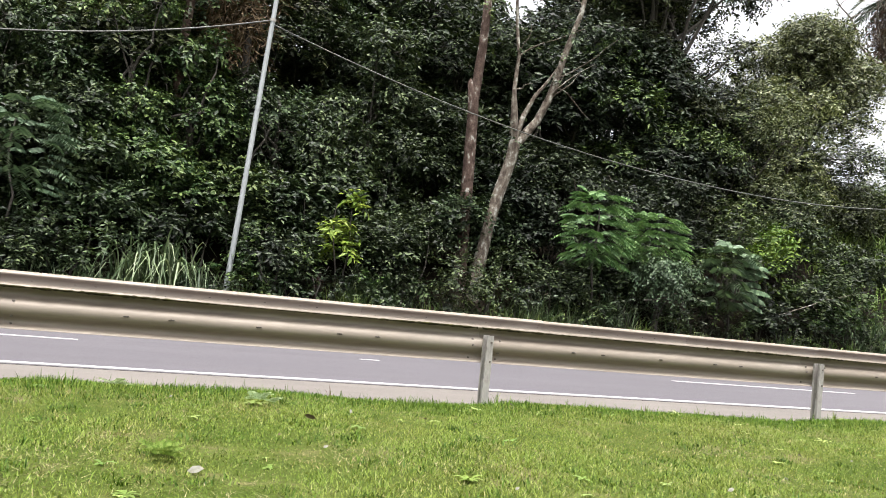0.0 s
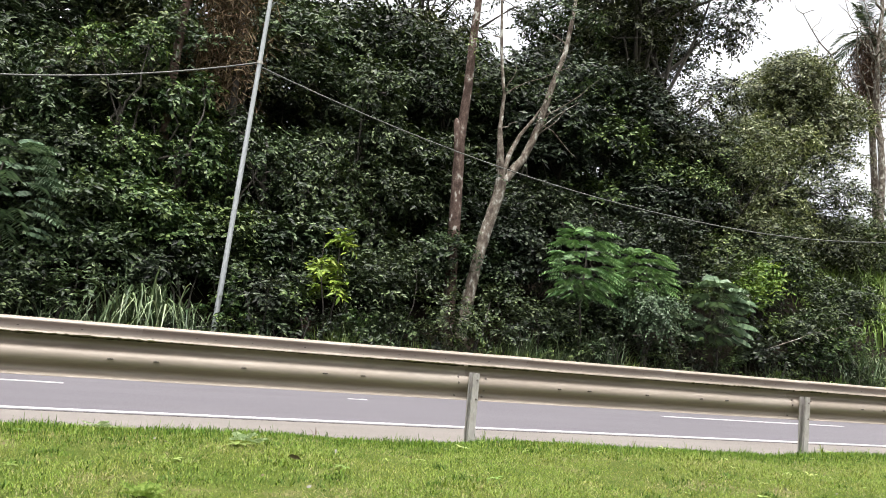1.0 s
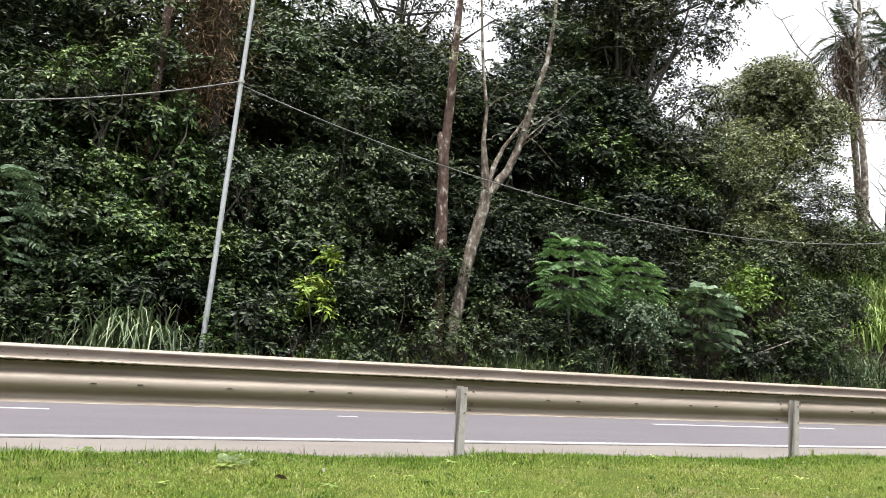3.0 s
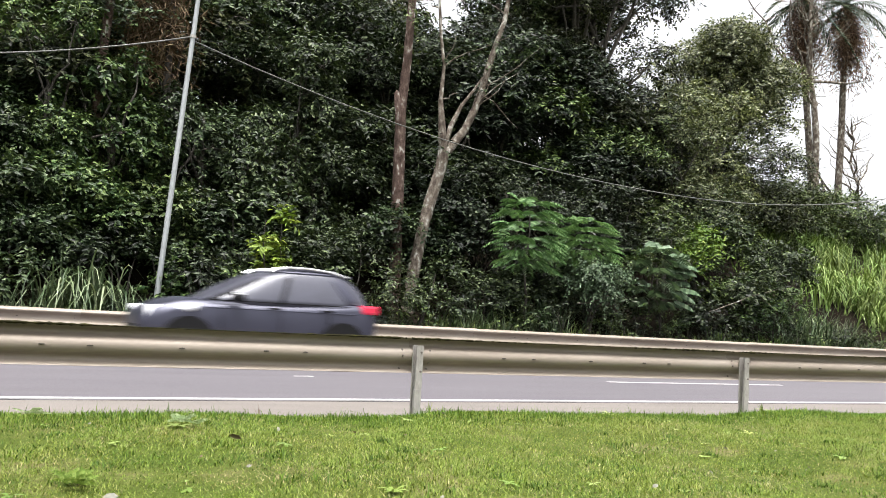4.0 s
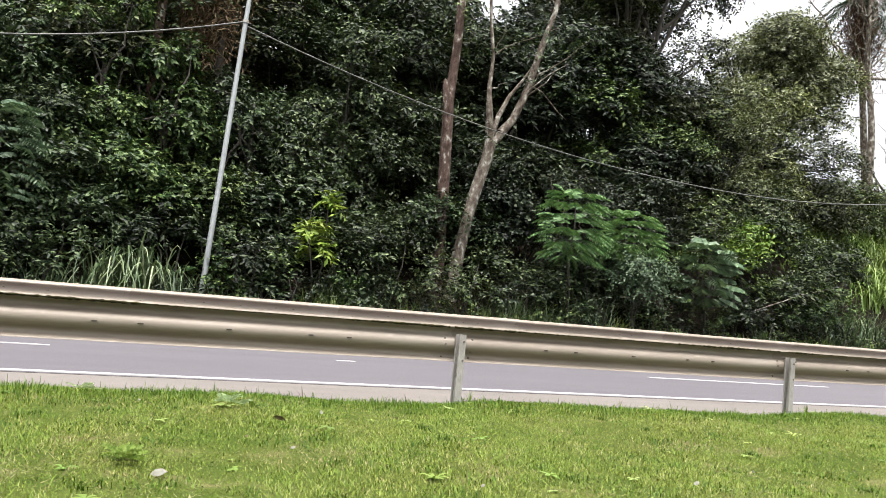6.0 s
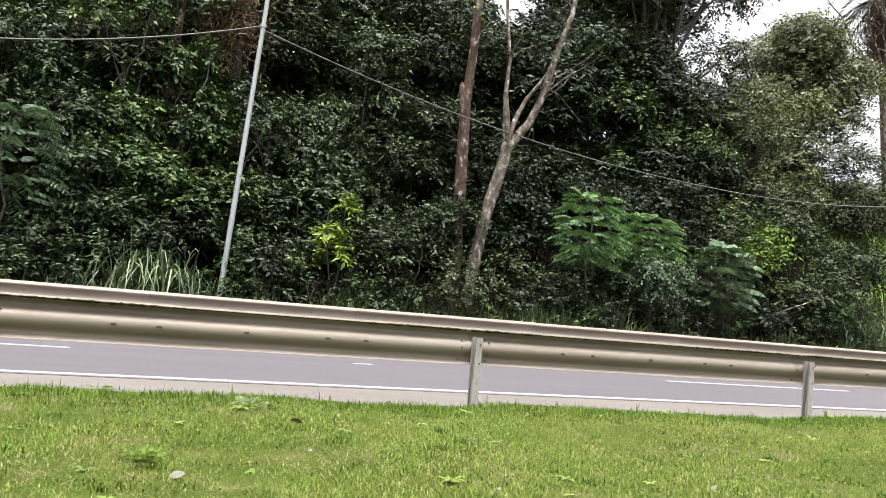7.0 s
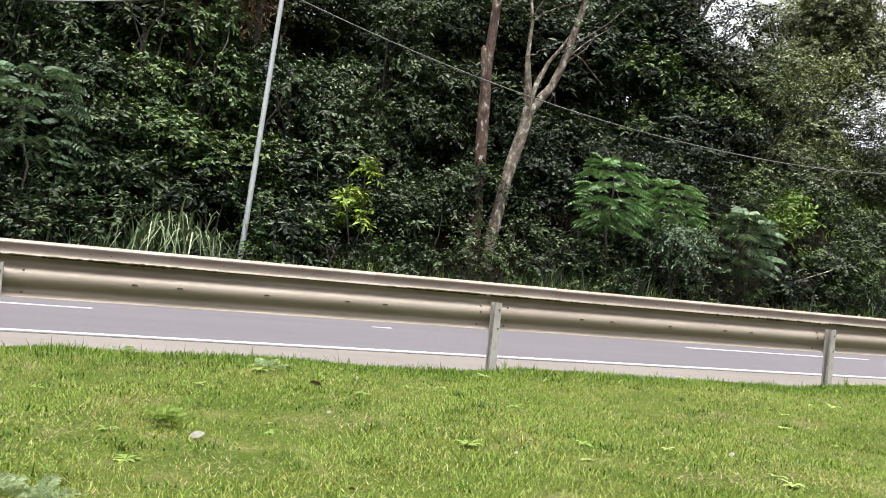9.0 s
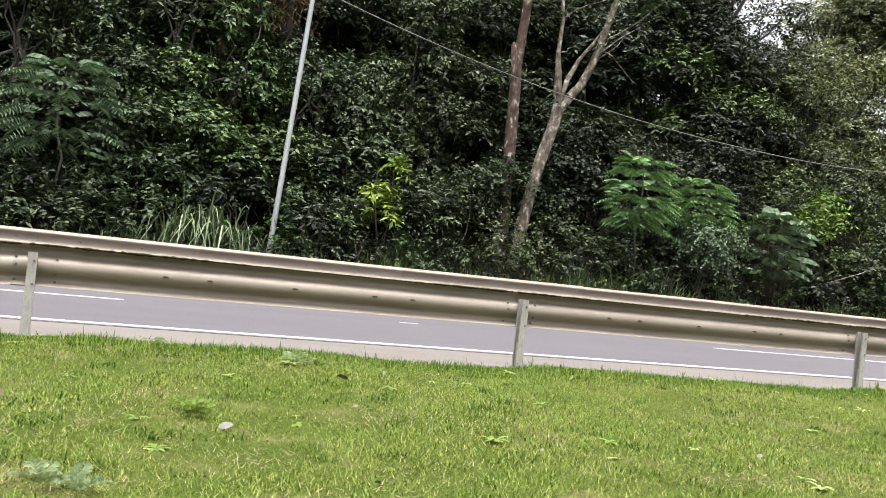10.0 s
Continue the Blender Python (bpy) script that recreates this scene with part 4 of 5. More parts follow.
def palm(rng, x, y, h, lean, label):
    gz = float(ground_z(x, y)) - 0.2
    ob = empty("palm_tree", pose(x, y, gz), label, "palm", "palms")
    top = (lean, 0, h)
    path = bent_path(rng, (0, 0, 0), top, 9, 0.12)
    raw("trunk", *tube(path, np.linspace(0.18, 0.13, 9), 11, 0.06, rng), M_BARK, ob, True)
    for k in range(24):
        a = 2 * math.pi * k / 24 + rng.uniform(-0.15, 0.15)
        e = rng.uniform(-0.7, 1.25)
        d = np.array([math.cos(a) * math.cos(e), math.sin(a) * math.cos(e), math.sin(e)])
        s = np.linspace(0, 1, 34)
        L = rng.uniform(2.4, 3.2)
        mid = np.array(top) + d * (L * s)[:, None]
        mid[:, 2] -= 2.6 * s ** 2.0 * math.cos(e)
        b = np.repeat(mid, 2, 0)
        side = unit(np.cross(d, np.array([0, 0, 1.0])))
        dd = unit(np.concatenate([side[None] * sg + d * 0.7 + np.array([0, 0, -0.5]) for sg in (1, -1)] * len(s)) + rng.normal(0, 0.15, (68, 3)))
        ll = (0.5 * np.sin(np.repeat(s, 2) * 2.6 + 0.4))[:, None]
        w = unit(np.cross(dd, np.array([0, 0, 1.0]))) * 0.032
        v = np.stack([b - w, b + w, b + dd * ll + np.array([0, 0, -0.1]) * ll, b + dd * ll * 0.5 - w], 1).reshape(-1, 3)
        q = np.arange(68)[:, None] * 4
        f = np.concatenate([q + np.array([[0, 1, 2]]), q + np.array([[0, 2, 3]])])
        fr = raw("frond", v, f, M_PALM, ob)
        fr["kind"] = "stuff"
    n = 420
    b = np.array(top) + np.stack([rng.normal(0, 0.3, n), rng.normal(0, 0.3, n), rng.uniform(-1.6, 0.1, n)], 1)
    d = unit(np.stack([rng.normal(0, 0.2, n), rng.normal(0, 0.2, n), -np.ones(n)], 1))
    raw("skirt", *leaves_on_twigs(rng, b, d, rng.uniform(1.2, 3.0, n), 8, 0.4, 0.035, 0.1, 0.1), M_DEAD, ob)
    return ob


def bare_tree(rng, x, y, h, label, spread=1.0, n=26, limbs=()):
    gz = float(ground_z(x, y)) - 0.2
    ob = empty("bare_tree", pose(x, y, gz), label, "tree", "bare trees")
    path = bent_path(rng, (0, 0, 0), (-0.55, 0, h), 12, 0.25)
    raw("trunk", *tube(path, np.linspace(0.0145 * h, 0.005 * h, 12), 9, 0.1, rng), M_BARK, ob, True)
    for _ in range(n):
        i = rng.integers(4, 11)
        s = path[i]
        a = rng.uniform(0, 2 * math.pi)
        L = rng.uniform(1.2, 3.2) * spread * (1 - i / 18)
        e = s + np.array([math.cos(a) * L, math.sin(a) * L * 0.6, rng.uniform(0.5, 1.3) * L])
        limb = bent_path(rng, s, e, 7, 0.3)
        pieces = [tube(limb, np.linspace(0.06, 0.015, 7), 6)]
        for j in range(2, 7):
            e2 = limb[j] + rng.normal(0, 0.45, 3) + np.array([0, 0, 0.3])
            pieces.append(tube(bent_path(rng, limb[j], e2, 4, 0.1), np.linspace(0.018, 0.006, 4), 4))
        raw("branch", *merge(pieces), M_BARK, ob, True)
    for e, r in limbs:
        limb = bent_path(rng, path[6], np.array(e), 9, 0.4)
        pieces = [tube(limb, np.linspace(r, 0.012, 9), 6)]
        for j in range(3, 9):
            for _ in range(2):
                pieces.append(tube(bent_path(rng, limb[j], limb[j] + rng.normal(0, 0.5, 3) + np.array([0, 0, 0.3]), 5, 0.15), np.linspace(0.022, 0.006, 5), 4))
        raw("branch", *merge(pieces), M_BARK, ob, True)
    return ob


def skyline():
    rng = np.random.default_rng(77)
    palm(rng, 33.2, 22.0, 11.6, 0.45, "tall palm with a drooping brown skirt")
    palm(rng, 32.2, 22.6, 11.4, -1.0, "tall palm with a drooping brown skirt")
    bare_tree(rng, 30.45, 21.0, 13.4, "tall leafless tree with thin branches against the sky", 1.0, 16, (((-5.2, 0, 10.9), 0.075), ((-2.8, 0, 12.2), 0.06), ((4.2, 0.3, 8.2), 0.07), ((3.4, 0.3, 11.4), 0.05), ((-1.0, 0.2, 13.2), 0.05)))
    bare_tree(rng, 38.5, 25.0, 6.5, "small leafless grey tree on the skyline", 0.9, 18)


skyline()


# ---------------------------------------------------------------- lawn
# worn spots in the lawn: x, y, radius
BARE = ((-2.92, -4.3, 0.24), (-2.58, -4.25, 0.12), (-0.9, -4.0, 0.3), (-2.2, -2.75, 0.32), (-2.95, -0.6, 0.12), (0.6, -2.2, 0.4), (-2.9, -3.6, 0.2), (-3.9, -3.4, 0.2))


def lawn():
    rng = np.random.default_rng(5)

    def field(p):
        return np.sin(p[:, 0] * 2.3 + 1.2 * np.sin(p[:, 1] * 1.9)) * np.cos(p[:, 1] * 2.9 + p[:, 0]) + 0.5 * np.sin(p[:, 0] * 6.1 - p[:, 1] * 4.7)

    def scatter(n, x0, x1, y0, y1, fade=False):
        p = np.stack([rng.uniform(x0, x1, n), rng.uniform(y0, y1, n)], 1)
        bare = np.zeros(n)
        for bx, by, br in BARE:
            bare = np.maximum(bare, 0.8 * np.exp(-(((p[:, 0] - bx) / br) ** 2 + ((p[:, 1] - by) / (br * 0.7)) ** 2)))
        taper = np.clip(1.1 - np.maximum((np.abs(p[:, 0] - 0.3) - 4.4) / 3.5, 0) - np.maximum((-4.4 - p[:, 1]) / 2.0, 0), 0, 1) if fade else 1.0
        return p[rng.random(n) < np.clip(0.9 + 0.12 * field(p), 0.6, 1.0) * (1 - bare) * taper]

    p = np.concatenate([scatter(680000, -7.2, 7.8, -6.4, 0.05, True), scatter(40000, -16, 24, -8.0, 0.1)])
    n = len(p)
    patch = np.clip(0.5 + 0.4 * field(p), 0, 1)
    h = (0.01 + 0.02 * rng.random(n) ** 1.5) * (0.75 + 0.6 * patch)
    base = np.stack([p[:, 0], p[:, 1], ground_z(p[:, 0], p[:, 1]) - 0.004], 1)
    ob = raw("lawn_grass", *blades(rng, base, h, rng.uniform(0.0035, 0.007, n), h * rng.uniform(0.2, 1.7, n), 1, 0.2), M_BLADE)
    tagged(ob, "short matted yellow-green lawn grass", "grass", kind="stuff")
    # dry thatch lying in patches
    p = np.stack([rng.uniform(-6, 6, 150000), rng.uniform(-5.4, -0.5, 150000)], 1)
    keep = np.clip(0.13 - 0.3 * field(p + 0.7), 0.03, 0.35)
    for bx, by, br in BARE:
        keep = np.maximum(keep, 0.9 * np.exp(-(((p[:, 0] - bx) / br) ** 2 + ((p[:, 1] - by) / (br * 0.7)) ** 2)))
    p = p[rng.random(len(p)) < keep]
    n = len(p)
    base = np.stack([p[:, 0], p[:, 1], ground_z(p[:, 0], p[:, 1])], 1)
    h = rng.uniform(0.006, 0.022, n)
    ob = raw("lawn_thatch", *blades(rng, base, h, rng.uniform(0.003, 0.006, n), rng.uniform(0.02, 0.06, n), 1, 0.1), M_STRAW)
    tagged(ob, "dry straw-coloured thatch among the lawn grass", "grass", kind="stuff")
    # coarser clumps
    c = np.stack([rng.uniform(-6.5, 7.0, 520), rng.uniform(-5.2, -0.3, 520)], 1)
    p = np.repeat(c, 34, 0) + rng.normal(0, 0.05, (520 * 34, 2)) * np.repeat(rng.uniform(0.5, 1.6, 520), 34)[:, None]
    n = len(p)
    h = rng.uniform(0.02, 0.055, n) * np.repeat(rng.uniform(0.6, 1.15, 520), 34)
    base = np.stack([p[:, 0], p[:, 1], ground_z(p[:, 0], p[:, 1]) - 0.004], 1)
    ob = raw("coarse_grass", *blades(rng, base, h, rng.uniform(0.004, 0.009, n), h * rng.uniform(0.3, 1.5, n), 2, 0.6), M_FRINGE)
    tagged(ob, "clumps of coarser green grass in the lawn", "grass", kind="stuff")
    q = np.stack([rng.uniform(-9, 16, 60000), -0.95 + 1.05 * rng.random(60000) ** 0.7], 1)
    tall = 0.5 + 0.5 * np.sin(q[:, 0] * 5.1 + np.sin(q[:, 0] * 1.7) * 2)
    n = len(q)
    h = (0.025 + 0.05 * rng.random(n) * (0.25 + 0.75 * tall)) * np.interp(q[:, 1], [-0.95, -0.4], [0.45, 1.0]) + (rng.random(n) < 0.03) * 0.05
    base = np.stack([q[:, 0], q[:, 1], ground_z(q[:, 0], q[:, 1]) - 0.004], 1)
    ob = raw("fringe_grass", *blades(rng, base, h, rng.uniform(0.003, 0.006, n), h * rng.uniform(0.15, 0.8, n), 2, 0.4), M_FRINGE)
    tagged(ob, "longer green grass fringe under the guardrail", "grass", kind="stuff")


lawn()


def rosette(rng, x, y, n, length, width, label, material=None, up=0.5):
    z = float(ground_z(x, y))
    a = np.linspace(0, 2 * np.pi, n, endpoint=False) + rng.uniform(-0.3, 0.3, n)
    b = np.zeros((n, 3))
    d = unit(np.stack([np.cos(a), np.sin(a), np.full(n, up) + rng.uniform(-0.2, 0.3, n)], 1))
    side = unit(np.cross(d, np.array([0, 0, 1.0])))
    L = (length * rng.uniform(0.4, 1.3, n))[:, None]
    s = [(0, 0.15), (0.35, 0.8), (0.65, 1.0), (0.88, 0.6), (1.0, 0.03)]
    rows = []
    for t, w in s:
        c = b + d * L * t + np.array([0, 0, -0.45]) * L * t * t
        rows += [c - side * width * w * 0.5, c + side * width * w * 0.5]
    v = np.stack(rows, 1).reshape(-1, 3)
    q = np.array([[2 * i, 2 * i + 1, 2 * i + 3, 2 * i + 2] for i in range(4)])
    f = (np.arange(n)[:, None, None] * 10 + q[None]).reshape(-1, 4)
    v.reshape(-1, 10, 3)[:, :2] = 0.0
    ob = raw("weed", v, f, material or M_WEED, None, True)
    bm = bmesh.new()
    bm.from_mesh(ob.data)
    bmesh.ops.remove_doubles(bm, verts=bm.verts, dist=1e-5)
    bm.to_mesh(ob.data)
    bm.free()
    ob.matrix_basis = pose(x, y, z + 0.01)
    return tagged(ob, label, "weed", "weeds in the lawn")


def litter(rng, x, y, size, label, material, rz):
    v = np.array([(-0.5, 0, 0), (-0.2, 0.22, 0.1), (0.2, 0.2, 0.12), (0.5, 0, 0.05), (0.2, -0.2, 0.02), (-0.2, -0.2, 0.0), (0, 0, 0.2)]) * size
    f = np.array([(6, 0, 1), (6, 1, 2), (6, 2, 3), (6, 3, 4), (6, 4, 5), (6, 5, 0)])
    ob = raw("fallen_leaf", v, f, material, None, True)
    ob.matrix_basis = pose(x, y, float(ground_z(x, y)) + 0.022, 38, -12, rz)
    return tagged(ob, label, "leaf", "fallen leaves on the lawn")


def feather_weed(rng, x, y, n, length, leaflet, fat, material, label):
    """A low weed of feather leaves fanning from one root."""
    a = rng.uniform(0, 2 * np.pi, n)
    way = unit(np.stack([np.cos(a), np.sin(a), rng.uniform(0.1, 0.6, n)], 1))
    ob = raw("weed", *pinnate(rng, way * 0.01, way, length * rng.uniform(0.6, 1.2, n), 8, leaflet, leaflet * fat, 0.12, -0.1), material)
    ob.matrix_basis = pose(x, y, float(ground_z(x, y)) + 0.025)
    return tagged(ob, label, "weed", "weeds in the lawn", "stuff")


def lawn_details():
    rng = np.random.default_rng(9)
    for x, y, n, L, w in ((-1.77, -3.36, 14, 0.13, 0.03), (-3.31, -3.5, 9, 0.1, 0.03), (-2.27, -1.12, 9, 0.15, 0.045), (-1.77, -1.81, 7, 0.12, 0.03), (0.05, -0.2, 9, 0.13, 0.03),
                          (-0.3, -0.5, 8, 0.1, 0.04), (1.9, -0.35, 10, 0.16, 0.03), (4.3, -0.1, 12, 0.2, 0.04), (2.4, -1.6, 8, 0.12, 0.03), (-3.6, -0.5, 10, 0.13, 0.03),
                          (0.9, -2.6, 8, 0.1, 0.03), (1.9, -2.9, 9, 0.1, 0.035), (3.4, -2.2, 8, 0.12, 0.03), (-0.9, -2.2, 7, 0.09, 0.03), (-4.1, -4.0, 12, 0.16, 0.04), (-0.6, -4.2, 10, 0.1, 0.03)):
        rosette(rng, x, y, n, L * 0.7, w * 0.75, "broad-leaved weed growing in the lawn")
    feather_weed(rng, -3.08, -2.76, 26, 0.13, 0.035, 0.3, M_WEED, "yellow-green feather-leaved weed in the lawn")
    for x, y in ((-2.25, -1.0), (-2.17, -1.05), (-3.72, -4.12), (-3.62, -4.2), (-3.1, -0.3)):
        feather_weed(rng, x, y, 9, 0.11, 0.04, 0.22, M_THISTLE, "pale grey-green weed with lobed leaves in the lawn")
    for k in range(70):
        x, y = rng.uniform(-4.5, 5.0), rng.uniform(-4.2, -0.3)
        if k < 40:
            rosette(rng, x, y, int(rng.integers(4, 8)), rng.uniform(0.03, 0.07), rng.uniform(0.012, 0.028), "small broad-leaved weed in the lawn", M_WEED)
        else:
            litter(rng, x, y, rng.uniform(0.018, 0.034), "tiny pale fallen leaf on grass", M_WHITELEAF if k % 3 else M_DEADLEAF, rng.uniform(0, 360))
    for x, y, n in ((1.95, 0.2, 9), (-1.3, 0.25, 5), (4.35, 0.05, 16), (0.25, 0.16, 8), (2.6, 0.18, 6), (-2.6, 0.2, 6)):
        b = np.zeros((n, 3))
        sp = raw("grass_sprig", *blades(rng, b, rng.uniform(0.08, 0.2, n), np.full(n, 0.007), rng.uniform(0.02, 0.1, n), 3, 0.8), M_DEAD if x in (1.95, -1.3) else M_FRINGE)
        sp.matrix_basis = pose(x, y, float(ground_z(x, y)) - 0.01)
        tagged(sp, "stray grass sprig at the shoulder's edge", "grass", "grass sprigs", "stuff")
    litter(rng, -2.97, -3.04, 0.085, "curled pale dry leaf lying on grass", M_WHITELEAF, -35)
    litter(rng, -2.02, -1.58, 0.085, "curled dry brown leaf lying on grass", M_DEADLEAF, 160)
    litter(rng, -1.6, -1.15, 0.06, "pale dry leaf lying on grass", M_WHITELEAF, 60)
    litter(rng, -0.41, -3.6, 0.045, "white scrap of leaf lying on grass", M_WHITELEAF, 10)
    litter(rng, 0.39, -3.18, 0.045, "pale dry leaf lying on grass", M_WHITELEAF, 80)
    litter(rng, -2.2, -2.5, 0.035, "pale dry leaf lying on grass", M_WHITELEAF, 20)
    litter(rng, -3.95, -2.6, 0.1, "curled dry brown leaf lying on grass", M_DEADLEAF, 70)
    litter(rng, 0.12, -0.35, 0.045, "white scrap of leaf lying on grass", M_WHITELEAF, 120)
    litter(rng, 2.2, -3.0, 0.04, "pale dry leaf lying on grass", M_WHITELEAF, 40)


lawn_details()


# ---------------------------------------------------------------- passing car
def loft(rings_list, close=True, cap=True):
    """Skin over equal-count closed rings, with end caps."""
    bm = bmesh.new()
    rows = [[bm.verts.new(p) for p in r] for r in rings_list]
    n = len(rows[0])
    for a, b in zip(rows, rows[1:]):
        for i in range(n):
            bm.faces.new((a[i], a[(i + 1) % n], b[(i + 1) % n], b[i]))
    if cap:
        bm.faces.new(rows[0][::-1])
        bm.faces.new(rows[-1])
    bmesh.ops.recalc_face_normals(bm, faces=bm.faces)
    for f in bm.faces:
        f.smooth = True
    return bm


def body_ring(x, w, zb, zs, zt, crown_h):
    half = [(0.0, zb), (w * 0.8, zb), (w * 0.89, zb + 0.05), (w * 0.93, zb + 0.2), (w * 1.0, zs - 0.01), (w * 0.99, zs + 0.02), (w * 0.93, zt - 0.015), (w * 0.82, zt), (w * 0.45, zt + crown_h * 0.8), (0.0, zt + crown_h)]
    return [(x, y, z) for y, z in half] + [(x, -y, z) for y, z in half[-2:0:-1]]


def plan_ring(x0, x1, w, z, n=64, p=4.6):
    out = []
    for k in range(n):
        a = 2 * math.pi * k / n
        c, s = math.cos(a), math.sin(a)
        out.append(((x0 + x1) / 2 + (x1 - x0) / 2 * math.copysign(abs(c) ** (2 / p), c), w * math.copysign(abs(s) ** (2 / p), s), z))
    return out


# greenhouse outline by height: front x, rear x, half width
HOUSE = [(0.98, 0.7, 3.7, 0.868), (1.10, 0.92, 3.68, 0.85), (1.25, 1.2, 3.6, 0.805), (1.40, 1.5, 3.46, 0.75), (1.50, 1.76, 3.3, 0.705), (1.555, 1.98, 3.1, 0.665)]


def house_at(z):
    zs = [h[0] for h in HOUSE]
    return tuple(float(np.interp(z, zs, [h[k] for h in HOUSE])) for k in (1, 2, 3))


def side_panel(xf0, xf1, z0, z1, off, sgn):
    """A pane or pillar on the greenhouse flank between two leaning edges; xf gives x at bottom and top."""
    bm = bmesh.new()
    rows = []
    for i in range(5):
        t = i / 4
        z = z0 + (z1 - z0) * t
        a, b, w = house_at(z)
        xa, xb = xf0[0] + (xf0[1] - xf0[0]) * t, xf1[0] + (xf1[1] - xf1[0]) * t
        row = []
        for j in range(5):
            x = xa + (xb - xa) * j / 4
            u = (x - (a + b) / 2) / ((b - a) / 2)
            yw = w * max(0.0, 1 - min(1.0, abs(u)) ** 4.6) ** (1 / 4.6)
            row.append((x, yw + off, z))
        rows.append(row)
    vs = [[bm.verts.new((x, y * sgn, z)) for x, y, z in r] for r in rows]
    vi = [[bm.verts.new((x, (y - 0.02) * sgn, z)) for x, y, z in r] for r in rows]
    for i in range(4):
        for j in range(4):
            bm.faces.new((vs[i][j], vs[i][j + 1], vs[i + 1][j + 1], vs[i + 1][j]))
            bm.faces.new((vi[i][j], vi[i + 1][j], vi[i + 1][j + 1], vi[i][j + 1]))
    rim = [(0, j) for j in range(5)] + [(i, 4) for i in range(1, 5)] + [(4, j) for j in range(3, -1, -1)] + [(i, 0) for i in range(3, 0, -1)]
    for (i, j), (i2, j2) in zip(rim, rim[1:] + rim[:1]):
        bm.faces.new((vs[i][j], vi[i][j], vi[i2][j2], vs[i2][j2]))
    bmesh.ops.recalc_face_normals(bm, faces=bm.faces)
    for f in bm.faces:
        f.smooth = True
    return bm


def wheel(parent, x, sgn):
    w = new("wheel")
    w.parent = parent
    w.location = (x, sgn * 0.8, 0.345)
    w.empty_display_size = 0.1
    prof = [(0.22, -0.1), (0.31, -0.11), (0.34, -0.09), (0.345, 0.0), (0.34, 0.09), (0.31, 0.11), (0.22, 0.1)]
    n = 28
    bm = bmesh.new()
    rows = [[bm.verts.new((r * math.cos(2 * math.pi * k / n), y, r * math.sin(2 * math.pi * k / n))) for r, y in prof] for k in range(n)]
    for k in range(n):
        for j in range(len(prof) - 1):
            bm.faces.new((rows[k][j], rows[k][j + 1], rows[(k + 1) % n][j + 1], rows[(k + 1) % n][j]))
    part("tyre", bm, M_TYRE, w)
    bm = bmesh.new()
    ring = [[bm.verts.new((r * math.cos(2 * math.pi * k / n), sgn * y, r * math.sin(2 * math.pi * k / n))) for r, y in ((0.225, 0.1), (0.205, 0.09), (0.2, -0.05))] for k in range(n)]
    for k in range(n):
        for j in range(2):
            bm.faces.new((ring[k][j], ring[k][j + 1], ring[(k + 1) % n][j + 1], ring[(k + 1) % n][j]))
    for k in range(5):
        a = 2 * math.pi * k / 5
        c = bmesh.new()
        box_bm(0.03, 0.215, sgn * 0.065 - 0.012, sgn * 0.065 + 0.012, -0.03, 0.03, 0.006, c)
        bmesh.ops.rotate(c, verts=c.verts, cent=(0, 0, 0), matrix=Matrix.Rotation(a, 3, "Y"))
        tmp = bpy.data.meshes.new("spoke")
        c.to_mesh(tmp)
        c.free()
        bm.from_mesh(tmp)
        bpy.data.meshes.remove(tmp)
    bmesh.ops.create_cone(bm, cap_ends=True, segments=12, radius1=0.05, radius2=0.04, depth=0.03, matrix=Matrix.Translation((0, sgn * 0.07, 0)) @ Matrix.Rotation(math.pi / 2, 4, "X"))
    part("rim", bm, M_ALLOY, w)
    return w


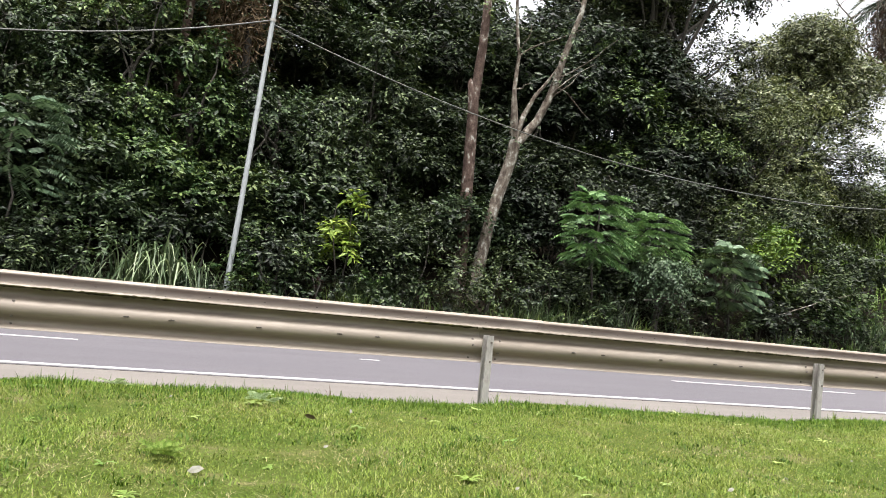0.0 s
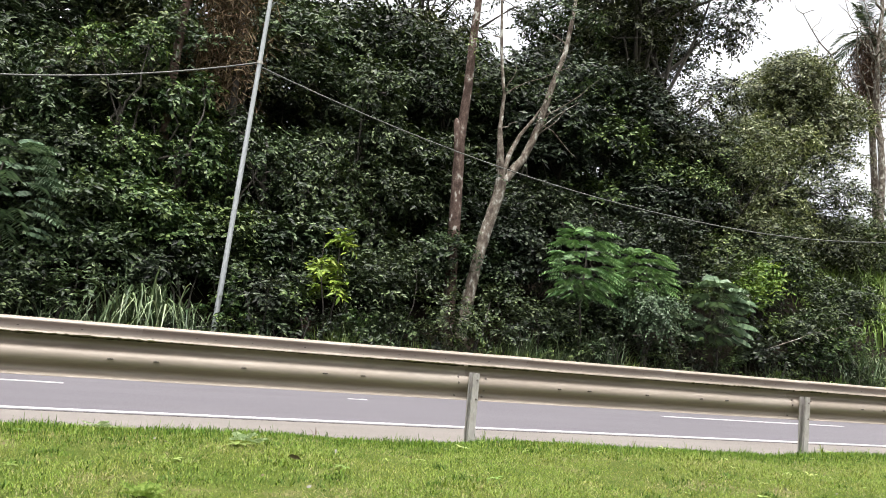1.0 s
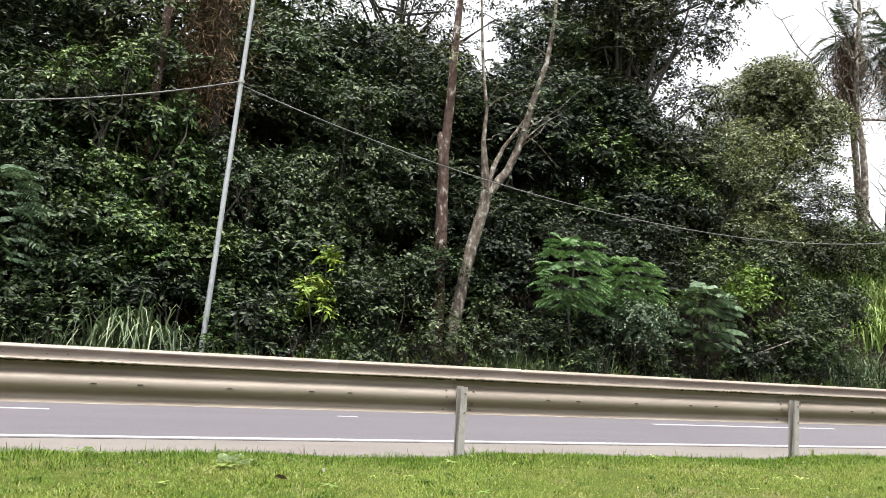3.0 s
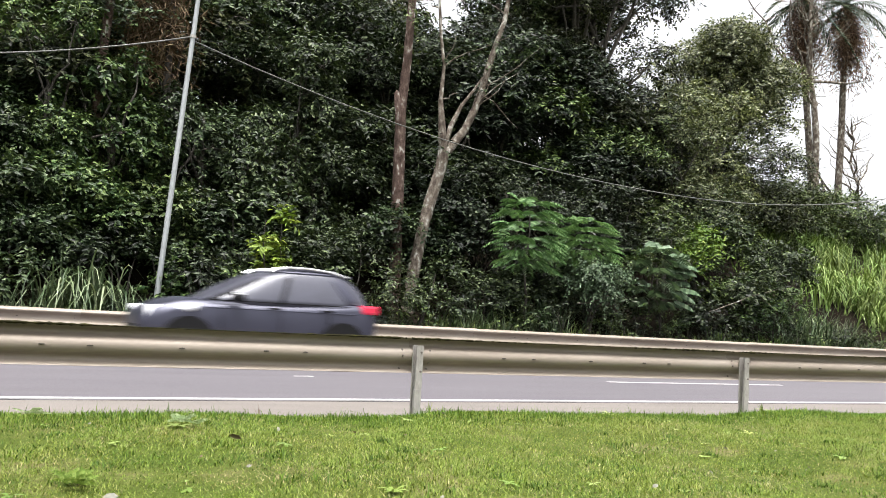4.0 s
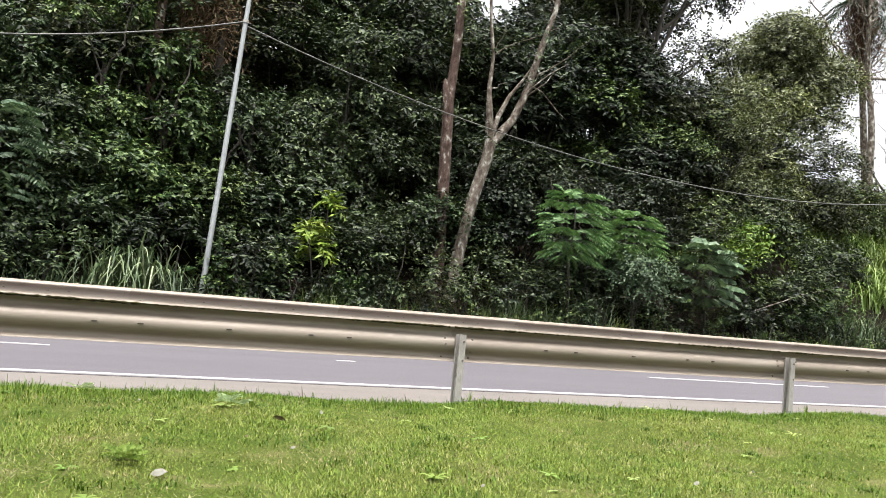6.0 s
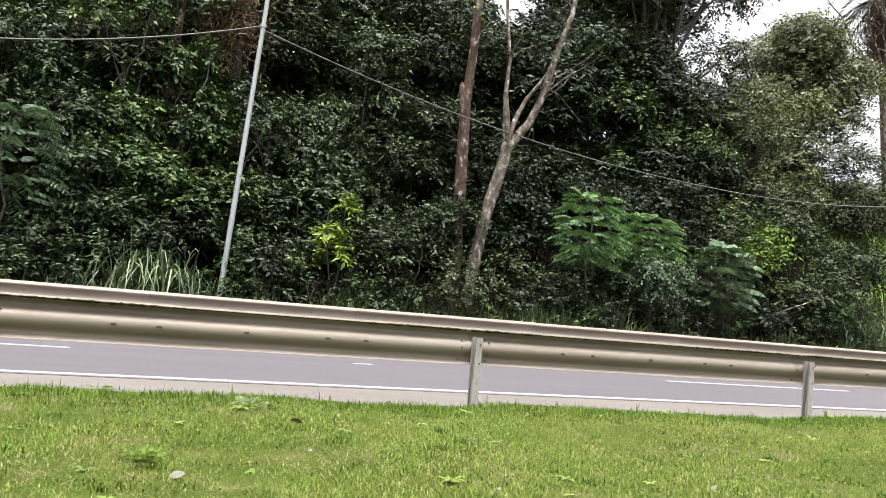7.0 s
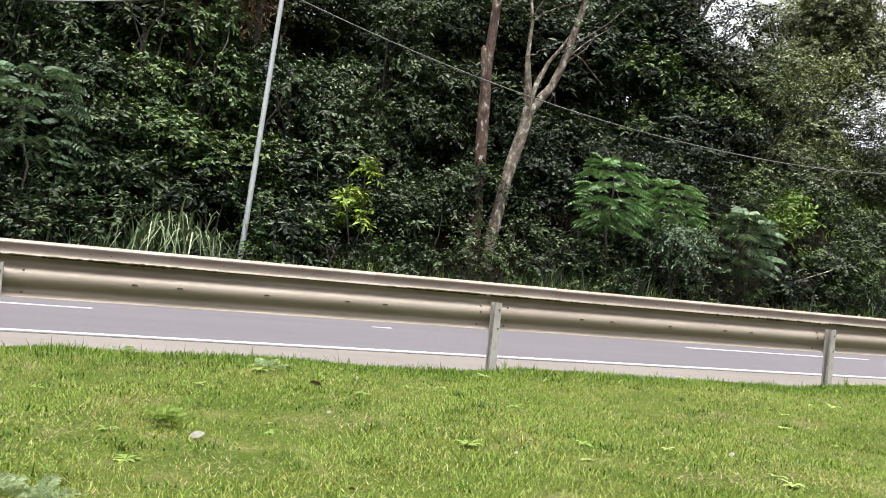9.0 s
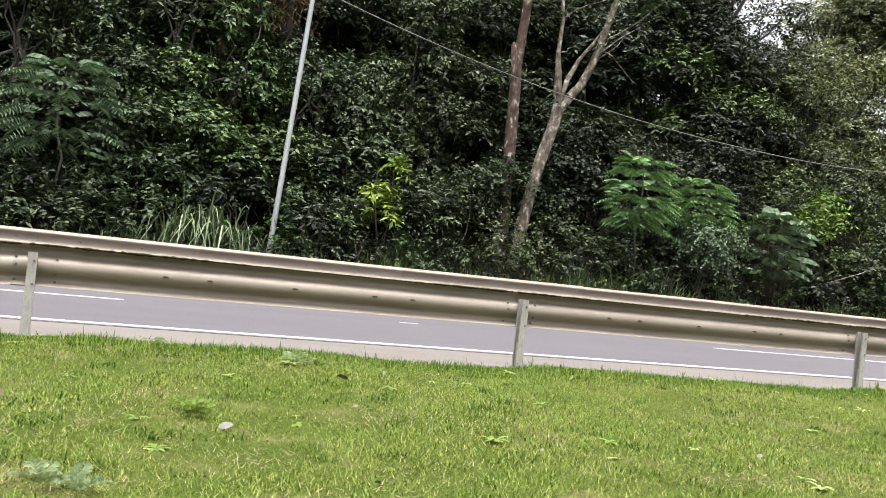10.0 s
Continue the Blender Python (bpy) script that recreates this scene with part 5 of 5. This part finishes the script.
def car():
    """A compact sport utility car; its nose is near x = 0 and points to -x."""
    ob = empty("car", pose(0, 7.55, 0), "dark grey compact SUV driving along the road", "car")
    st = [(-0.06, 0.6, 0.36, 0.58, 0.7, 0.02), (-0.02, 0.72, 0.3, 0.66, 0.79, 0.03), (0.1, 0.82, 0.25, 0.74, 0.88, 0.04), (0.3, 0.87, 0.24, 0.82, 0.96, 0.05), (0.55, 0.9, 0.24, 0.88, 1.02, 0.05),
          (0.9, 0.91, 0.24, 0.9, 1.03, 0.04), (1.5, 0.91, 0.24, 0.91, 1.03, 0.03), (2.3, 0.91, 0.24, 0.92, 1.04, 0.02), (2.9, 0.91, 0.25, 0.95, 1.06, 0.02), (3.25, 0.905, 0.27, 0.98, 1.08, 0.02),
          (3.52, 0.89, 0.3, 0.98, 1.07, 0.02), (3.68, 0.85, 0.34, 0.94, 1.03, 0.02), (3.75, 0.78, 0.4, 0.86, 0.95, 0.01)]
    part("body", loft([body_ring(*r) for r in st]), M_CARPAINT, ob)
    part("glasshouse", loft([plan_ring(a, b, w, z) for z, a, b, w in HOUSE]), M_CARGLASS, ob, "dark tinted glass all round")
    part("roof", loft([plan_ring(a, b, w, z) for z, a, b, w in ((1.53, 1.88, 3.22, 0.69), (1.562, 1.98, 3.1, 0.665), (1.59, 2.12, 2.92, 0.6), (1.61, 2.25, 2.75, 0.48), (1.62, 2.35, 2.55, 0.25))]), M_CARPAINT, ob)
    for sg in (1, -1):
        part("front_pillar", side_panel((0.86, 1.98), (0.98, 2.06), 1.02, 1.55, 0.006, sg), M_BLACK, ob)
        part("centre_pillar", side_panel((2.03, 2.2), (2.1, 2.26), 1.02, 1.55, 0.006, sg), M_BLACK, ob)
        part("rear_pillar", side_panel((3.22, 2.86), (3.5, 3.02), 1.04, 1.54, 0.006, sg), M_CARPAINT, ob)
        rail = tube([(1.86, sg * 0.67, 1.53), (1.98, sg * 0.65, 1.58), (2.2, sg * 0.62, 1.62), (2.55, sg * 0.62, 1.625), (2.95, sg * 0.63, 1.595), (3.24, sg * 0.66, 1.52)], [0.02, 0.026, 0.028, 0.028, 0.026, 0.02], 8)
        tagged(raw("roof_rail", *rail, M_CHROME, ob, True), "bright silver roof rail")
        part("belt_trim", box_bm(0.9, 3.2, sg * 0.874 - 0.008, sg * 0.874 + 0.008, 1.035, 1.05, 0.004), M_BLACK, ob)
        part("shoulder_crease", box_bm(0.85, 3.3, sg * 0.905 - 0.01, sg * 0.905 + 0.01, 0.915, 0.93, 0.006), M_CARPAINT, ob)
        part("sill", box_bm(0.98, 2.72, sg * 0.90 - 0.02, sg * 0.90 + 0.02, 0.24, 0.42, 0.015), M_BLACK, ob)
        for x in (1.1, 2.04, 2.86):
            part("door_gap", box_bm(x, x + 0.012, sg * 0.908 - 0.004, sg * 0.908 + 0.004, 0.42, 0.99), M_BLACK, ob)
        for x in (1.82, 2.72):
            part("door_handle", box_bm(x, x + 0.2, sg * 0.925 - 0.015, sg * 0.925 + 0.015, 0.94, 0.965, 0.01), M_BLACK, ob)
        mir = part("wing_mirror", box_bm(1.22, 1.42, sg * 1.0 - 0.1, sg * 1.0 + 0.1, 1.04, 1.15, 0.045), M_BLACK, ob)
        part("cap", box_bm(1.2, 1.4, sg * 1.0 - 0.09, sg * 1.0 + 0.09, 1.115, 1.17, 0.025), M_CHROME, mir, "bright mirror cap")
        for x in (0.62, 3.11):
            bm = bmesh.new()
            bmesh.ops.create_cone(bm, cap_ends=True, segments=32, radius1=0.42, radius2=0.42, depth=0.1, matrix=Matrix.Translation((x, sg * 0.882, 0.36)) @ Matrix.Rotation(math.pi / 2, 4, "X"))
            part("wheel_arch", bm, M_BLACK, ob)
        hl = loft([[(0.02 + q * 0.72, sg * (0.7 + 0.215 * q + dy), 0.78 + 0.13 * q + dz * (0.17 - 0.1 * q)) for dy, dz in ((-0.1, -0.55), (0.03, -0.5), (0.05, 0.1), (0.03, 0.75), (-0.12, 0.8))] for q in (0.0, 0.25, 0.5, 0.75, 1.0)])
        part("headlight", hl, M_LAMP, ob, "bright clear headlight")
        part("tail_light", box_bm(3.42, 3.73, sg * 0.80 - 0.1, sg * 0.80 + 0.1, 0.93, 1.08, 0.04), M_TAIL, ob, "red tail light")
    part("grille", box_bm(-0.08, 0.06, -0.52, 0.52, 0.44, 0.62, 0.03), M_BLACK, ob)
    part("number_plate", box_bm(-0.095, -0.08, -0.2, 0.2, 0.47, 0.58, 0.004), M_WHITELEAF, ob)
    part("rear_bumper", box_bm(3.46, 3.74, -0.8, 0.8, 0.36, 0.56, 0.04), M_BLACK, ob)
    part("spoiler", box_bm(3.05, 3.33, -0.52, 0.52, 1.52, 1.55, 0.012), M_CARPAINT, ob)
    wheels = [wheel(ob, x, sg) for x in (0.62, 3.11) for sg in (1, -1)]
    return ob, wheels


CAR, WHEELS = car()


def motions():
    """The car runs along the far lane towards -x at a steady pace."""
    speed, nose0, t0 = 19.9, 8.85, 3.5
    times = [0.0, 10.0]
    walk(CAR, [(t, pose(nose0 - speed * (t - t0), 7.55, 0)) for t in times])
    for w in WHEELS:
        x, y, z = w.location
        rows = []
        turn = speed / 0.345 / 30 - 2 * math.pi / 5  # less one spoke's turn, which looks the same
        for k in range(0, 301):
            rows.append((k / 30, pose(x, y, z) @ Matrix.Rotation(-turn * k, 4, "Y")))
        walk(w, rows)


motions()
